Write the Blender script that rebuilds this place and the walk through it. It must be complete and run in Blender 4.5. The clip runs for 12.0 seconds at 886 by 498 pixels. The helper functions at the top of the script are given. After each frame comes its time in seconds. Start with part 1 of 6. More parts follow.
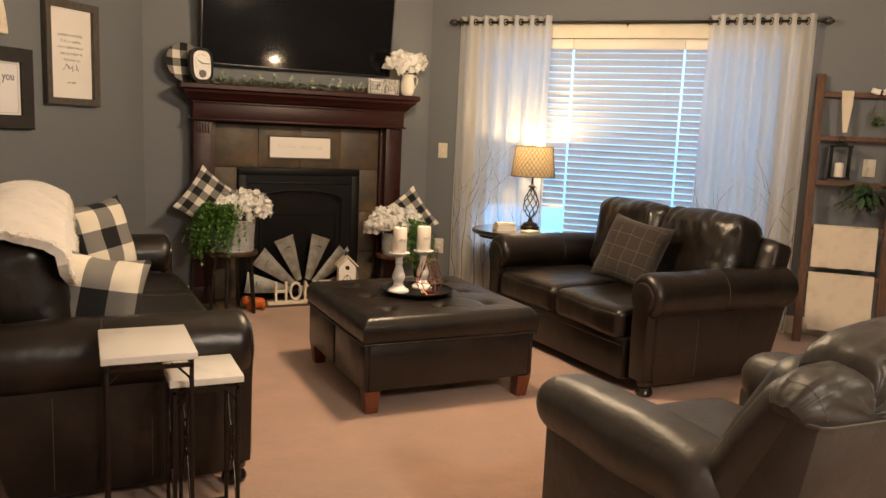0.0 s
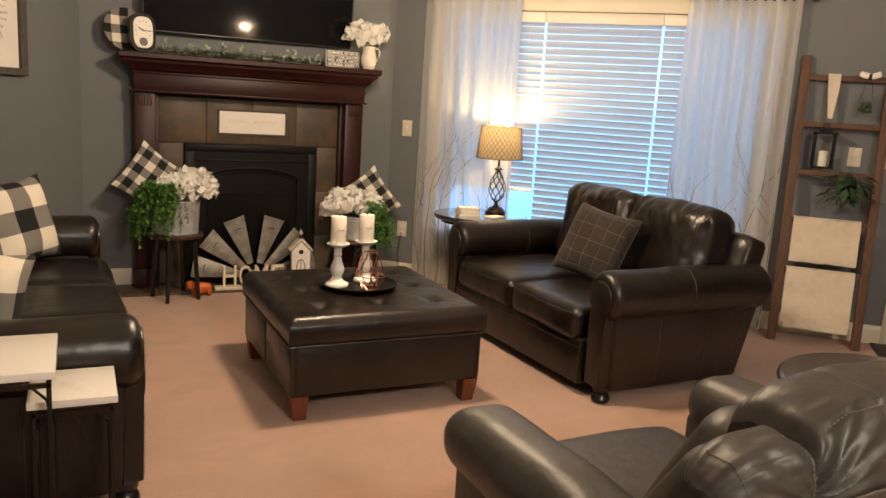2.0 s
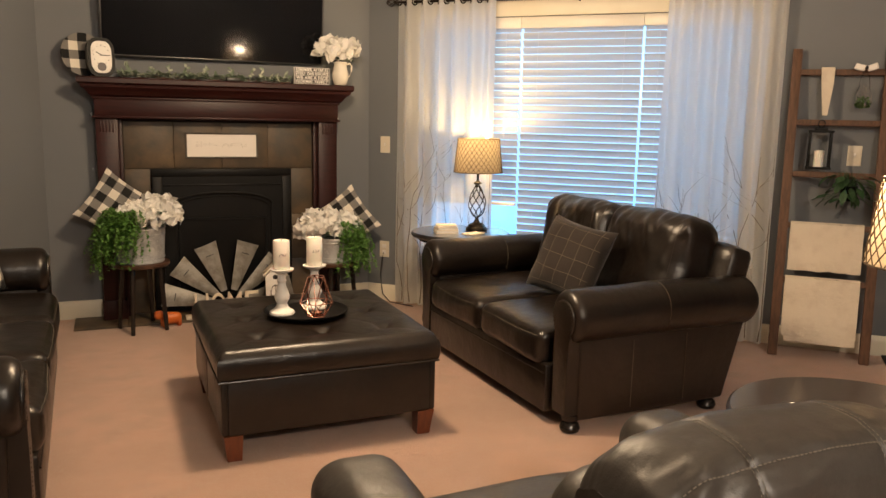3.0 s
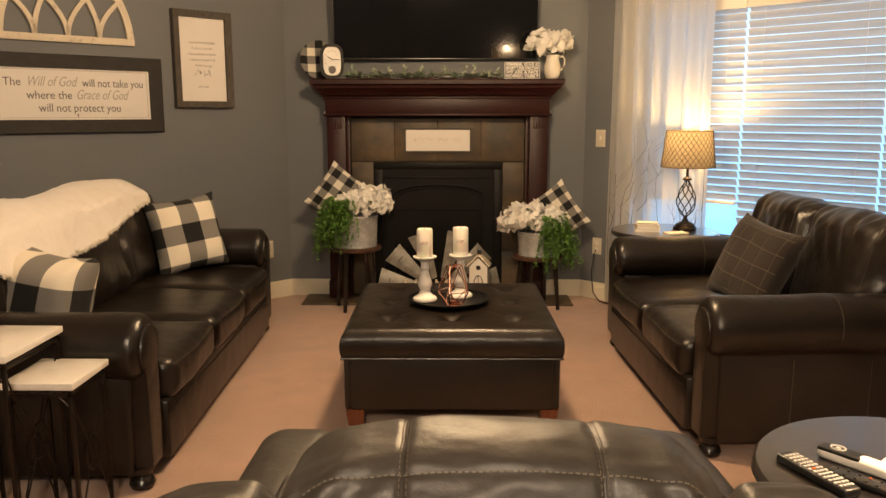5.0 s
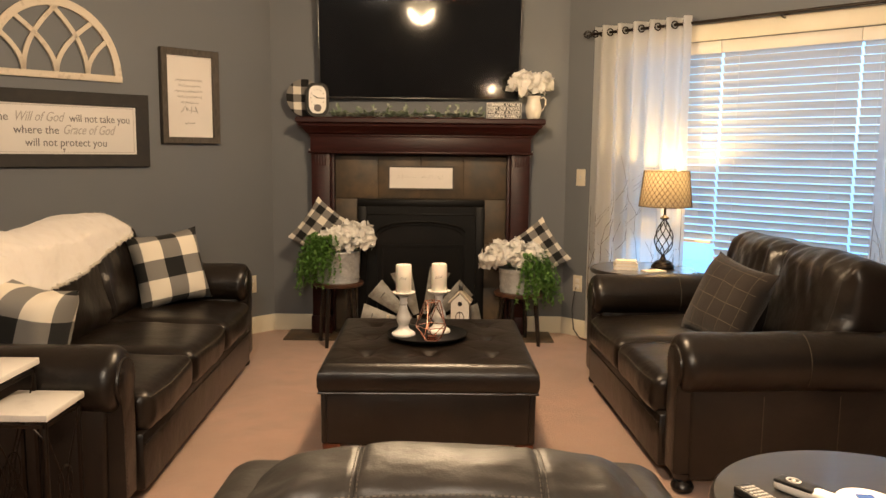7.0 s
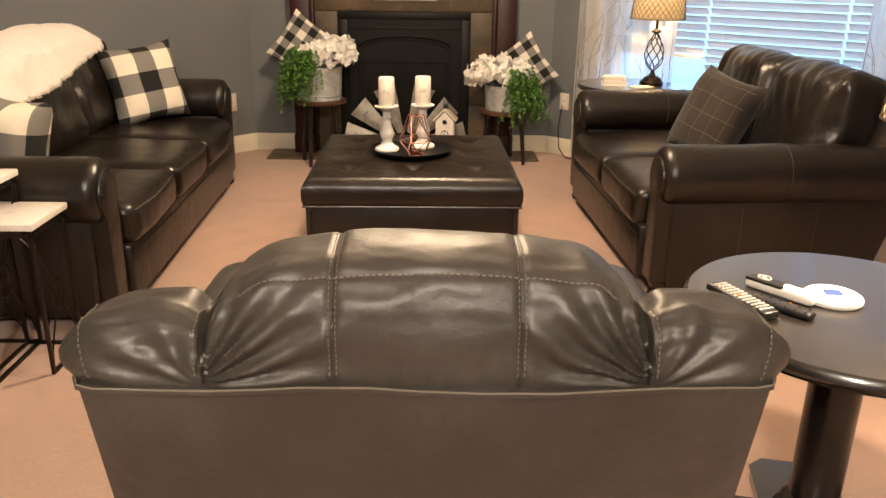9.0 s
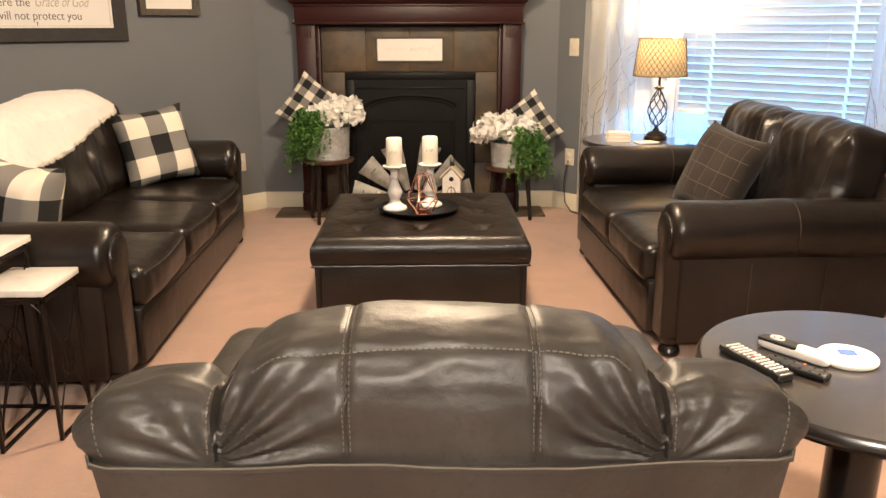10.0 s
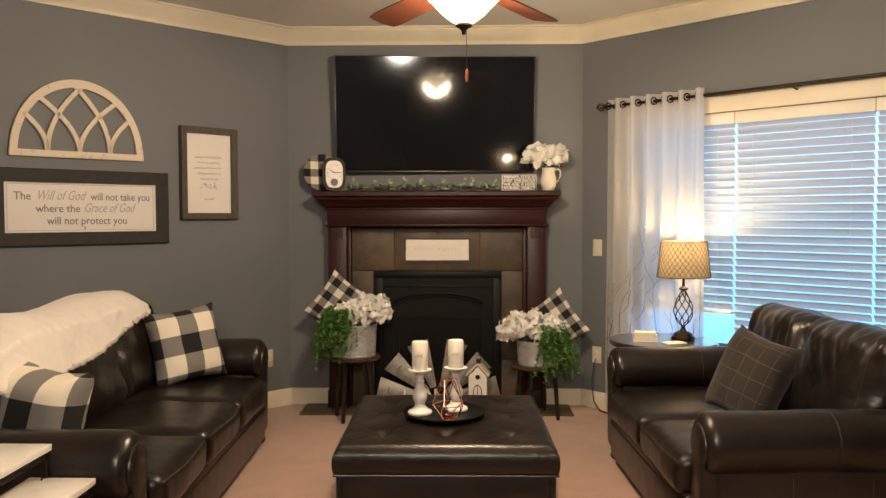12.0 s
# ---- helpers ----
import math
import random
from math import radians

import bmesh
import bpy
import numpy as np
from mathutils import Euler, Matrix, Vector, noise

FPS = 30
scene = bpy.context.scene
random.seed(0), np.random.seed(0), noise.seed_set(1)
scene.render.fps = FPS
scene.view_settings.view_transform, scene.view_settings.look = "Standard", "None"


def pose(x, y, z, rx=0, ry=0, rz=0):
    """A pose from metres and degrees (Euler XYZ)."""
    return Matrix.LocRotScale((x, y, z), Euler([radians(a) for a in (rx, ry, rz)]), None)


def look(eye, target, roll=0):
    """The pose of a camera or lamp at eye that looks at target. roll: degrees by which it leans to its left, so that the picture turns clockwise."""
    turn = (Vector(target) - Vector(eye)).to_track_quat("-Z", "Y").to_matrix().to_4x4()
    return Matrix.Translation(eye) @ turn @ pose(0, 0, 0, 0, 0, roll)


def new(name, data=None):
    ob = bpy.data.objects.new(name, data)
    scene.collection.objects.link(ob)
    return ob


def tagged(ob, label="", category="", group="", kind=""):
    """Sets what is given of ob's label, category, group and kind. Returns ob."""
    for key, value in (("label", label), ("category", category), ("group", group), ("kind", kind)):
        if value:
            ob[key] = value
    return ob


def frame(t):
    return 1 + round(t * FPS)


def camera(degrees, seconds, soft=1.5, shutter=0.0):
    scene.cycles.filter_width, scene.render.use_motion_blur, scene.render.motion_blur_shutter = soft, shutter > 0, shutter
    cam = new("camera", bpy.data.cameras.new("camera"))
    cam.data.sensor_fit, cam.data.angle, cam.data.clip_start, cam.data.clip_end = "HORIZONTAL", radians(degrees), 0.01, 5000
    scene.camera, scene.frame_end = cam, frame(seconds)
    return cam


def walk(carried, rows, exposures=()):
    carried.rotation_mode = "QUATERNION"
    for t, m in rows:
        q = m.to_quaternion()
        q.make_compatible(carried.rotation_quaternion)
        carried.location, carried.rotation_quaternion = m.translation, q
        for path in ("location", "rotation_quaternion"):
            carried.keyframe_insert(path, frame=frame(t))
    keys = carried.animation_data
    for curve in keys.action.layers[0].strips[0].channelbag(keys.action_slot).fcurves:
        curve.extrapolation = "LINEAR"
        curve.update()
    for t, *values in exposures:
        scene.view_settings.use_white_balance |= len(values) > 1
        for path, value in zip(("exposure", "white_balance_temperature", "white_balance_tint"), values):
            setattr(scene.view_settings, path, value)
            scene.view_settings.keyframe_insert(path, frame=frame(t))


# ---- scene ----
cam = camera(59.1, 12.0)
PATH = [
    (0, (0.18, 0.042, 1.295), (1.016, 1.835, 0.999), 2.5),
    (0.5, (0.186, 0.081, 1.285), (0.889, 1.933, 1.009), 2.9),
    (1, (0.213, 0.101, 1.287), (0.842, 1.978, 1.002), 0.9),
    (1.5, (0.322, 0.169, 1.304), (1.043, 2.004, 0.964), 1.0),
    (2, (0.537, 0.242, 1.354), (1.383, 2.016, 0.987), 3.6),
    (2.5, (0.755, 0.32, 1.344), (1.598, 2.1, 0.995), 2.2),
    (4.5, (1.643, 0.248, 1.353), (1.813, 2.218, 1.051), 0.1),
    (5, (1.776, 0.196, 1.319), (1.746, 2.167, 0.978), -0.0),
    (5.5, (1.82, 0.139, 1.361), (1.769, 2.114, 1.051), 0.4),
    (6, (1.832, 0.142, 1.333), (1.782, 2.13, 1.128), -0.2),
    (6.5, (1.821, 0.145, 1.327), (1.797, 2.135, 1.135), 0.1),
    (8.5, (1.832, 0.14, 1.281), (1.858, 2.036, 0.644), 1.1),
    (9, (1.832, 0.151, 1.267), (1.87, 2.033, 0.591), 0.8),
    (9.5, (1.829, 0.157, 1.268), (1.852, 2.049, 0.619), 0.4),
    (10, (1.825, 0.155, 1.293), (1.845, 2.078, 0.744), -0.1),
    (10.5, (1.828, 0.156, 1.324), (1.839, 2.12, 0.945), -0.1),
    (11, (1.824, 0.145, 1.352), (1.818, 2.128, 1.095), 0.0),
    (11.5, (1.849, 0.138, 1.378), (1.814, 2.131, 1.212), -0.0),
    (12, (1.831, 0.165, 1.376), (1.783, 2.163, 1.292), -0.1),
]
walk(cam, [(t, look(eye, target, roll)) for t, eye, target, roll in PATH],
     ((0, 0.12, 6480, 10), (2.5, 0.12, 6250, 10), (4.5, -0.14, 8200, 14), (5, -0.02, 7500, 12), (5.5, 0.09, 6850, 11), (6.5, 0.09, 6850, 10), (8.5, 0.42, 6450, 11), (9, 0.58, 6400, 11), (9.5, 0.68, 6350, 11),
      (10, 0.72, 6080, 10), (10.5, 0.47, 5980, 9), (11, 0.14, 5850, 9), (12, 0.02, 6250, 9)))

# ---- world, lights ----
world = bpy.data.worlds.new("world")
scene.world = world
world.use_nodes = True
wn = world.node_tree.nodes
sky = wn.new("ShaderNodeTexSky")
sky.sky_type, sky.sun_disc = 'NISHITA', False
sky.sun_elevation, sky.sun_rotation = radians(35), radians(200)
wn["Background"].inputs[1].default_value = 0.10
world.node_tree.links.new(sky.outputs[0], wn["Background"].inputs[0])


def lamp(name, kind, m, energy, color, size=0.1, size_y=None, angle=None):
    data = bpy.data.lights.new(name, kind)
    data.energy, data.color = energy, color
    if kind == 'AREA':
        data.shape, data.size, data.size_y = 'RECTANGLE', size, size_y or size
    elif kind == 'POINT':
        data.shadow_soft_size = size
    elif kind == 'SUN':
        data.angle = angle
    ob = new(name, data)
    ob.matrix_world = m
    return ob


WARM = (1.0, 0.73, 0.46)
lamp("sun", 'SUN', look((8, 9, 9), (2, 3, 0)), 0.5, (1.0, 0.96, 0.9), angle=radians(12))
# sky light entering at the window, just outside the blinds
lamp("window_light", 'AREA', look((4.00, 5.10, 1.25), (2.94, 4.04, 1.15)), 23, (0.15, 0.49, 1.0), 2.3, 1.5)
lamp("fan_bulb", 'POINT', pose(1.84, 3.35, 2.20), 160, WARM, 0.12)
lamp("table_lamp_bulb", 'POINT', pose(3.20, 5.01, 1.187), 18, (1.0, 0.69, 0.33), 0.03)
lamp("end_table_lamp_bulb", 'POINT', pose(2.872, 1.615, 1.190), 52, (1.0, 0.74, 0.48), 0.04)
lamp("rear_ceiling_bulb", 'POINT', pose(1.65, -1.35, 2.56), 270, (1.0, 0.85, 0.68), 0.22)

# ---- helpers ----
FW_Y, MANTEL_Y = 5.83, 5.80      # fireplace wall; back of the mantel's slate
CL, CR = Vector((0.575, FW_Y, 0)), Vector((2.700, FW_Y, 0))
EL, NL = Vector((-0.70711, -0.70711, 0)), Vector((0.70711, -0.70711, 0))
RA = radians(-44)                # the window wall
ER, NR = Vector((math.cos(RA), math.sin(RA), 0)), Vector((math.sin(RA), -math.cos(RA), 0))
CEIL = 2.72


def on_left(s, out, z):
    """A point of the left wall: s metres from the chimney corner, out metres off the wall."""
    return CL + EL * s + NL * out + Vector((0, 0, z))


def on_right(s, out, z):
    return CR + ER * s + NR * out + Vector((0, 0, z))


# frames whose x runs along the wall (as seen from the room, to the right), y into the wall, z up
def left_m(s, out, z):
    p = on_left(s, out, z)
    return pose(p.x, p.y, p.z, 0, 0, 45)


def right_m(s, out, z):
    p = on_right(s, out, z)
    return pose(p.x, p.y, p.z, 0, 0, -44)


def mesh_of(name, bm, mat, smooth=True):
    me = bpy.data.meshes.new(name)
    bmesh.ops.recalc_face_normals(bm, faces=bm.faces)
    bm.to_mesh(me)
    bm.free()
    for m in (mat if isinstance(mat, (list, tuple)) else [mat]):
        me.materials.append(m)
    if smooth:
        me.shade_smooth()
        me.set_sharp_from_angle(angle=radians(38))
    return me


def part(name, bm, mat, parent=None, label="", m=None, smooth=True):
    """One mesh object, under a thing or a part."""
    ob = new(name, mesh_of(name, bm, mat, smooth))
    ob.parent = parent
    if m is not None:
        ob.matrix_basis = m
    if label:
        ob["label"] = label
    return ob


def thing(name, m, label, category, group="", kind=""):
    ob = new(name)
    ob.empty_display_size = 0.1
    ob.matrix_basis = m
    return tagged(ob, label, category, group, kind)


def solid(name, bm, mat, label, category, m=None, kind="", group="", smooth=True):
    """A thing that is one mesh."""
    return tagged(part(name, bm, mat, None, "", m, smooth), label, category, group, kind)


def box(bm, c, size, bevel=0.0, m=None, seg=2):
    geo = bmesh.ops.create_cube(bm, size=1.0)["verts"]
    bmesh.ops.scale(bm, vec=size, verts=geo)
    if bevel > 0:
        edges = list({e for v in geo for e in v.link_edges})
        r = bmesh.ops.bevel(bm, geom=edges, offset=bevel, segments=seg, profile=0.5, affect='EDGES')
        geo = list({v for f in r["faces"] for v in f.verts} | {v for v in geo if v.is_valid})
    t = Matrix.Translation(c) if m is None else m @ Matrix.Translation(c)
    bmesh.ops.transform(bm, matrix=t, verts=geo)
    return geo


def lathe(bm, profile, seg=24, m=None, cap=True):
    """Turns a profile of (radius, z) about z."""
    rings = []
    for r, z in profile:
        rings.append([bm.verts.new((r * math.cos(2 * math.pi * k / seg), r * math.sin(2 * math.pi * k / seg), z)) for k in range(seg)])
    for a, b in zip(rings, rings[1:]):
        for k in range(seg):
            bm.faces.new((a[k], a[(k + 1) % seg], b[(k + 1) % seg], b[k]))
    if cap:
        for ring in (rings[0], rings[-1]):
            bm.faces.new(ring)
    vs = [v for r in rings for v in r]
    if m is not None:
        bmesh.ops.transform(bm, matrix=m, verts=vs)
    return vs


def tube(bm, points, r, seg=8, closed=False, taper=None):
    pts = [Vector(p) for p in points]
    n = len(pts)
    rings = []
    up = Vector((0, 0, 1))
    for i, p in enumerate(pts):
        a = pts[(i - 1) % n] if closed or i > 0 else p
        b = pts[(i + 1) % n] if closed or i < n - 1 else p
        d = (b - a).normalized()
        ref = up if abs(d.dot(up)) < 0.95 else Vector((1, 0, 0))
        u = d.cross(ref).normalized()
        v = d.cross(u)
        rr = r if taper is None else r + (taper - r) * i / (n - 1)
        rings.append([bm.verts.new(p + rr * (math.cos(2 * math.pi * k / seg) * u + math.sin(2 * math.pi * k / seg) * v)) for k in range(seg)])
    pairs = list(zip(rings, rings[1:])) + ([(rings[-1], rings[0])] if closed else [])
    for a, b in pairs:
        for k in range(seg):
            bm.faces.new((a[k], a[(k + 1) % seg], b[(k + 1) % seg], b[k]))
    if not closed:
        bm.faces.new(rings[0])
        bm.faces.new(rings[-1])


def prism(bm, outline, y0, y1, m=None):
    """Pushes an outline of (x, z) from y0 to y1."""
    a = [bm.verts.new((x, y0, z)) for x, z in outline]
    b = [bm.verts.new((x, y1, z)) for x, z in outline]
    bm.faces.new(a)
    bm.faces.new(b)
    n = len(a)
    for i in range(n):
        bm.faces.new((a[i], a[(i + 1) % n], b[(i + 1) % n], b[i]))
    if m is not None:
        bmesh.ops.transform(bm, matrix=m, verts=a + b)


def puffy(bm, size, r, n=14, bulge=(0, 0, 0), amp=0.0, freq=4.0, seed=0.0, m=None, fold=None):
    """A cushion: a rounded box with bulging faces, uneven by noise; fold(p) may shift points further."""
    h = [s / 2 for s in size]
    grid = {}

    def at(i, j, k):
        key = (i, j, k)
        if key not in grid:
            u = [2 * q / n - 1 for q in key]
            p = [math.copysign(abs(a) ** 0.8, a) * b for a, b in zip(u, h)]
            q = [max(-(b - r), min(b - r, a)) for a, b in zip(p, h)]
            d = Vector([a - b for a, b in zip(p, q)])
            w = Vector(q) + (d.normalized() * r if d.length > 0 else d)
            f = [1 - (w[a] / h[a]) ** 2 for a in range(3)]
            w.x += math.copysign(bulge[0], u[0]) * abs(u[0]) * f[1] * f[2] if bulge[0] else 0
            w.y += math.copysign(bulge[1], u[1]) * abs(u[1]) * f[0] * f[2] if bulge[1] else 0
            w.z += math.copysign(bulge[2], u[2]) * abs(u[2]) * f[0] * f[1] if bulge[2] else 0
            if amp:
                w += amp * Vector(noise.noise_vector(w * freq + Vector((seed, seed * 1.7, 3.1))))
            if fold:
                w = fold(w)
            grid[key] = bm.verts.new(w)
        return grid[key]

    for i in range(n):
        for j in range(n):
            for e in (0, n):
                for o in range(3):
                    quad = [(i, j), (i + 1, j), (i + 1, j + 1), (i, j + 1)]
                    vs = [at(*((e, a, b) if o == 0 else (a, e, b) if o == 1 else (a, b, e))) for a, b in quad]
                    bm.faces.new(vs)
    if m is not None:
        bmesh.ops.transform(bm, matrix=m, verts=list(grid.values()))
    return {k: v.co.copy() for k, v in grid.items()}


def fresh(fn, *a, **k):
    bm = bmesh.new()
    fn(bm, *a, **k)
    return bm


def boxes(*specs):
    bm = bmesh.new()
    for s in specs:
        box(bm, *s)
    return bm


def frame_bm(w, h, fw, d, bevel=0.004):
    """Four mitred bars round a w by h outline, front at y=-d."""
    bm = bmesh.new()
    o = [(-w / 2, -h / 2), (w / 2, -h / 2), (w / 2, h / 2), (-w / 2, h / 2)]
    i = [(-w / 2 + fw, -h / 2 + fw), (w / 2 - fw, -h / 2 + fw), (w / 2 - fw, h / 2 - fw), (-w / 2 + fw, h / 2 - fw)]
    rings = []
    for pts, y in ((o, 0), (o, -d + bevel), ([(x * (1 - bevel / w * 2), z * (1 - bevel / h * 2)) for x, z in o], -d), ([(x * 1.0, z * 1.0) for x, z in i], -d * 0.82), (i, 0)):
        rings.append([bm.verts.new((x, y, z)) for x, z in pts])
    for a, b in zip(rings, rings[1:] + rings[:1]):
        for k in range(4):
            bm.faces.new((a[k], a[(k + 1) % 4], b[(k + 1) % 4], b[k]))
    return bm


# ---- materials ----
def material(name, base, rough=0.6, metal=0.0, spots=(), bump=(), alpha=1.0, **inputs):
    """Principled surface. spots: (scale, second colour, low, high[, stretch]) mixed in by noise; bump: (scale, strength, distance)."""
    m = bpy.data.materials.new(name)
    m.use_nodes = True
    nt = m.node_tree
    nodes, links = nt.nodes, nt.links
    p = nodes["Principled BSDF"]
    p.inputs["Base Color"].default_value = (*base, 1)
    p.inputs["Roughness"].default_value, p.inputs["Metallic"].default_value = rough, metal
    for key, v in inputs.items():
        p.inputs[key.replace("_", " ")].default_value = v
    tc = nodes.new("ShaderNodeTexCoord")
    colour = None
    for scale, second, lo, hi, *stretch in spots:
        mp = nodes.new("ShaderNodeMapping")
        mp.inputs["Scale"].default_value = stretch[0] if stretch else (1, 1, 1)
        links.new(tc.outputs["Object"], mp.inputs[0])
        nz = nodes.new("ShaderNodeTexNoise")
        nz.inputs["Scale"].default_value, nz.inputs["Detail"].default_value = scale, 4
        links.new(mp.outputs[0], nz.inputs[0])
        mr = nodes.new("ShaderNodeMapRange")
        mr.inputs[1].default_value, mr.inputs[2].default_value = lo, hi
        links.new(nz.outputs[0], mr.inputs[0])
        mx = nodes.new("ShaderNodeMix")
        mx.data_type = 'RGBA'
        links.new(mr.outputs[0], mx.inputs[0])
        if colour is None:
            mx.inputs[6].default_value = (*base, 1)
        else:
            links.new(colour, mx.inputs[6])
        mx.inputs[7].default_value = (*second, 1)
        colour = mx.outputs[2]
    if colour is not None:
        links.new(colour, p.inputs["Base Color"])
    normal = None
    for scale, strength, dist in bump:
        nz = nodes.new("ShaderNodeTexNoise")
        nz.inputs["Scale"].default_value, nz.inputs["Detail"].default_value = scale, 3
        links.new(tc.outputs["Object"], nz.inputs[0])
        b = nodes.new("ShaderNodeBump")
        b.inputs["Strength"].default_value, b.inputs["Distance"].default_value = strength, dist
        links.new(nz.outputs[0], b.inputs["Height"])
        if normal is not None:
            links.new(normal, b.inputs["Normal"])
        normal = b.outputs[0]
    if normal is not None:
        links.new(normal, p.inputs["Normal"])
    return m


def sheer(name, base, through_light, clear):
    """Thin cloth: diffuse, translucent and partly see-through."""
    m = bpy.data.materials.new(name)
    m.use_nodes = True
    nt = m.node_tree
    nodes, links = nt.nodes, nt.links
    nodes.remove(nodes["Principled BSDF"])
    d, t, c = nodes.new("ShaderNodeBsdfDiffuse"), nodes.new("ShaderNodeBsdfTranslucent"), nodes.new("ShaderNodeBsdfTransparent")
    d.inputs[0].default_value = t.inputs[0].default_value = (*base, 1)
    a, b = nodes.new("ShaderNodeMixShader"), nodes.new("ShaderNodeMixShader")
    a.inputs[0].default_value, b.inputs[0].default_value = through_light, clear
    links.new(d.outputs[0], a.inputs[1])
    links.new(t.outputs[0], a.inputs[2])
    links.new(a.outputs[0], b.inputs[1])
    links.new(c.outputs[0], b.inputs[2])
    tc, wv, bp = nodes.new("ShaderNodeTexCoord"), nodes.new("ShaderNodeTexNoise"), nodes.new("ShaderNodeBump")
    wv.inputs["Scale"].default_value = 260
    bp.inputs["Strength"].default_value = 0.03
    links.new(tc.outputs["Object"], wv.inputs[0])
    links.new(wv.outputs[0], bp.inputs["Height"])
    links.new(bp.outputs[0], d.inputs["Normal"])
    links.new(b.outputs[0], nodes["Material Output"].inputs[0])
    return m


def glow(name, colour, strength):
    m = bpy.data.materials.new(name)
    m.use_nodes = True
    p = m.node_tree.nodes["Principled BSDF"]
    p.inputs["Base Color"].default_value = (0.9, 0.86, 0.8, 1)
    p.inputs["Emission Color"].default_value = (*colour, 1)
    p.inputs["Emission Strength"].default_value = strength
    return m


def checked(name, pitch, dark, mid, light):
    """Buffalo check woven cloth: two bands of stripes crossing, in the object's x and z."""
    m = material(name, light, 0.95, bump=((450, 0.3, 0.002),))
    nt = m.node_tree
    nodes, links = nt.nodes, nt.links
    tc, sx = nodes.new("ShaderNodeTexCoord"), nodes.new("ShaderNodeSeparateXYZ")
    links.new(tc.outputs["Object"], sx.inputs[0])
    bands = []
    for axis in (0, 2):
        a = nodes.new("ShaderNodeMath")
        a.operation, a.inputs[1].default_value = 'MULTIPLY', 0.5 / pitch
        c = nodes.new("ShaderNodeMath")
        c.operation, c.inputs[1].default_value = 'ADD', 1.5 * pitch
        links.new(sx.outputs[axis], c.inputs[0])
        links.new(c.outputs[0], a.inputs[0])
        f = nodes.new("ShaderNodeMath")
        f.operation = 'FRACT'
        links.new(a.outputs[0], f.inputs[0])
        g = nodes.new("ShaderNodeMath")
        g.operation, g.inputs[1].default_value = 'GREATER_THAN', 0.5
        links.new(f.outputs[0], g.inputs[0])
        bands.append(g)
    s = nodes.new("ShaderNodeMath")
    s.operation = 'ADD'
    links.new(bands[0].outputs[0], s.inputs[0])
    links.new(bands[1].outputs[0], s.inputs[1])
    h = nodes.new("ShaderNodeMath")
    h.operation, h.inputs[1].default_value = 'MULTIPLY', 0.5
    links.new(s.outputs[0], h.inputs[0])
    ramp = nodes.new("ShaderNodeValToRGB")
    ramp.color_ramp.interpolation = 'CONSTANT'
    el = ramp.color_ramp.elements
    el[0].position, el[0].color = 0.0, (*light, 1)
    el[1].position, el[1].color = 0.25, (*mid, 1)
    e = el.new(0.75)
    e.color = (*dark, 1)
    links.new(h.outputs[0], ramp.inputs[0])
    links.new(ramp.outputs[0], nodes["Principled BSDF"].inputs["Base Color"])
    return m


WALL = material("grey_wall_paint", (0.139, 0.150, 0.163), 0.62, spots=((1.3, (0.152, 0.162, 0.173), 0.35, 0.7),), bump=((160, 0.12, 0.002), (9, 0.05, 0.01)))
WHITE_CEIL = material("ceiling_paint", (0.72, 0.70, 0.66), 0.85, bump=((110, 0.25, 0.003),))
TRIM = material("cream_trim_paint", (0.74, 0.68, 0.54), 0.42, spots=((5, (0.68, 0.62, 0.48), 0.45, 0.75),), bump=((60, 0.04, 0.002),))
CARPET = material("beige_carpet", (0.545, 0.335, 0.250), 0.98, spots=((1.6, (0.435, 0.278, 0.203), 0.42, 0.60), (7, (0.465, 0.300, 0.225), 0.45, 0.65), (85, (0.50, 0.36, 0.27), 0.5, 0.75)), bump=((420, 0.8, 0.006), (30, 0.35, 0.012)), Sheen_Weight=0.25)
LEATHER = material("dark_brown_leather", (0.0075, 0.0050, 0.0036), 0.31, spots=((5, (0.017, 0.0115, 0.0082), 0.42, 0.72), (70, (0.009, 0.0065, 0.005), 0.55, 0.8)), bump=((330, 0.25, 0.0015), (45, 0.20, 0.004), (9, 0.40, 0.014)), Specular_IOR_Level=0.52)
LEATHER2 = material("grey_brown_leather", (0.042, 0.0355, 0.030), 0.45, spots=((6, (0.054, 0.049, 0.043), 0.4, 0.7), (3.2, (0.030, 0.026, 0.022), 0.48, 0.78), (80, (0.032, 0.029, 0.026), 0.55, 0.8)), bump=((330, 0.25, 0.0015), (45, 0.22, 0.004), (11, 0.40, 0.014)), Specular_IOR_Level=0.5)
STITCH = material("tan_thread", (0.095, 0.08, 0.06), 0.8)
THREAD = material("pale_thread", (0.17, 0.148, 0.12), 0.8)
NAIL = material("aged_nailhead", (0.085, 0.066, 0.048), 0.42, 0.8)
DARKWOOD = material("near_black_wood", (0.009, 0.0068, 0.006), 0.24, spots=((14, (0.014, 0.010, 0.008), 0.4, 0.7, (1, 1, 6)),), bump=((60, 0.06, 0.002),))
TABLETOP = material("polished_black_top", (0.010, 0.008, 0.007), 0.28, spots=((14, (0.017, 0.012, 0.010), 0.4, 0.7, (1, 6, 1)),), Coat_Weight=0.9, Coat_Roughness=0.12)
REDLEG = material("red_brown_wood", (0.16, 0.045, 0.018), 0.35, spots=((16, (0.10, 0.028, 0.012), 0.4, 0.7, (4, 4, 1)),))
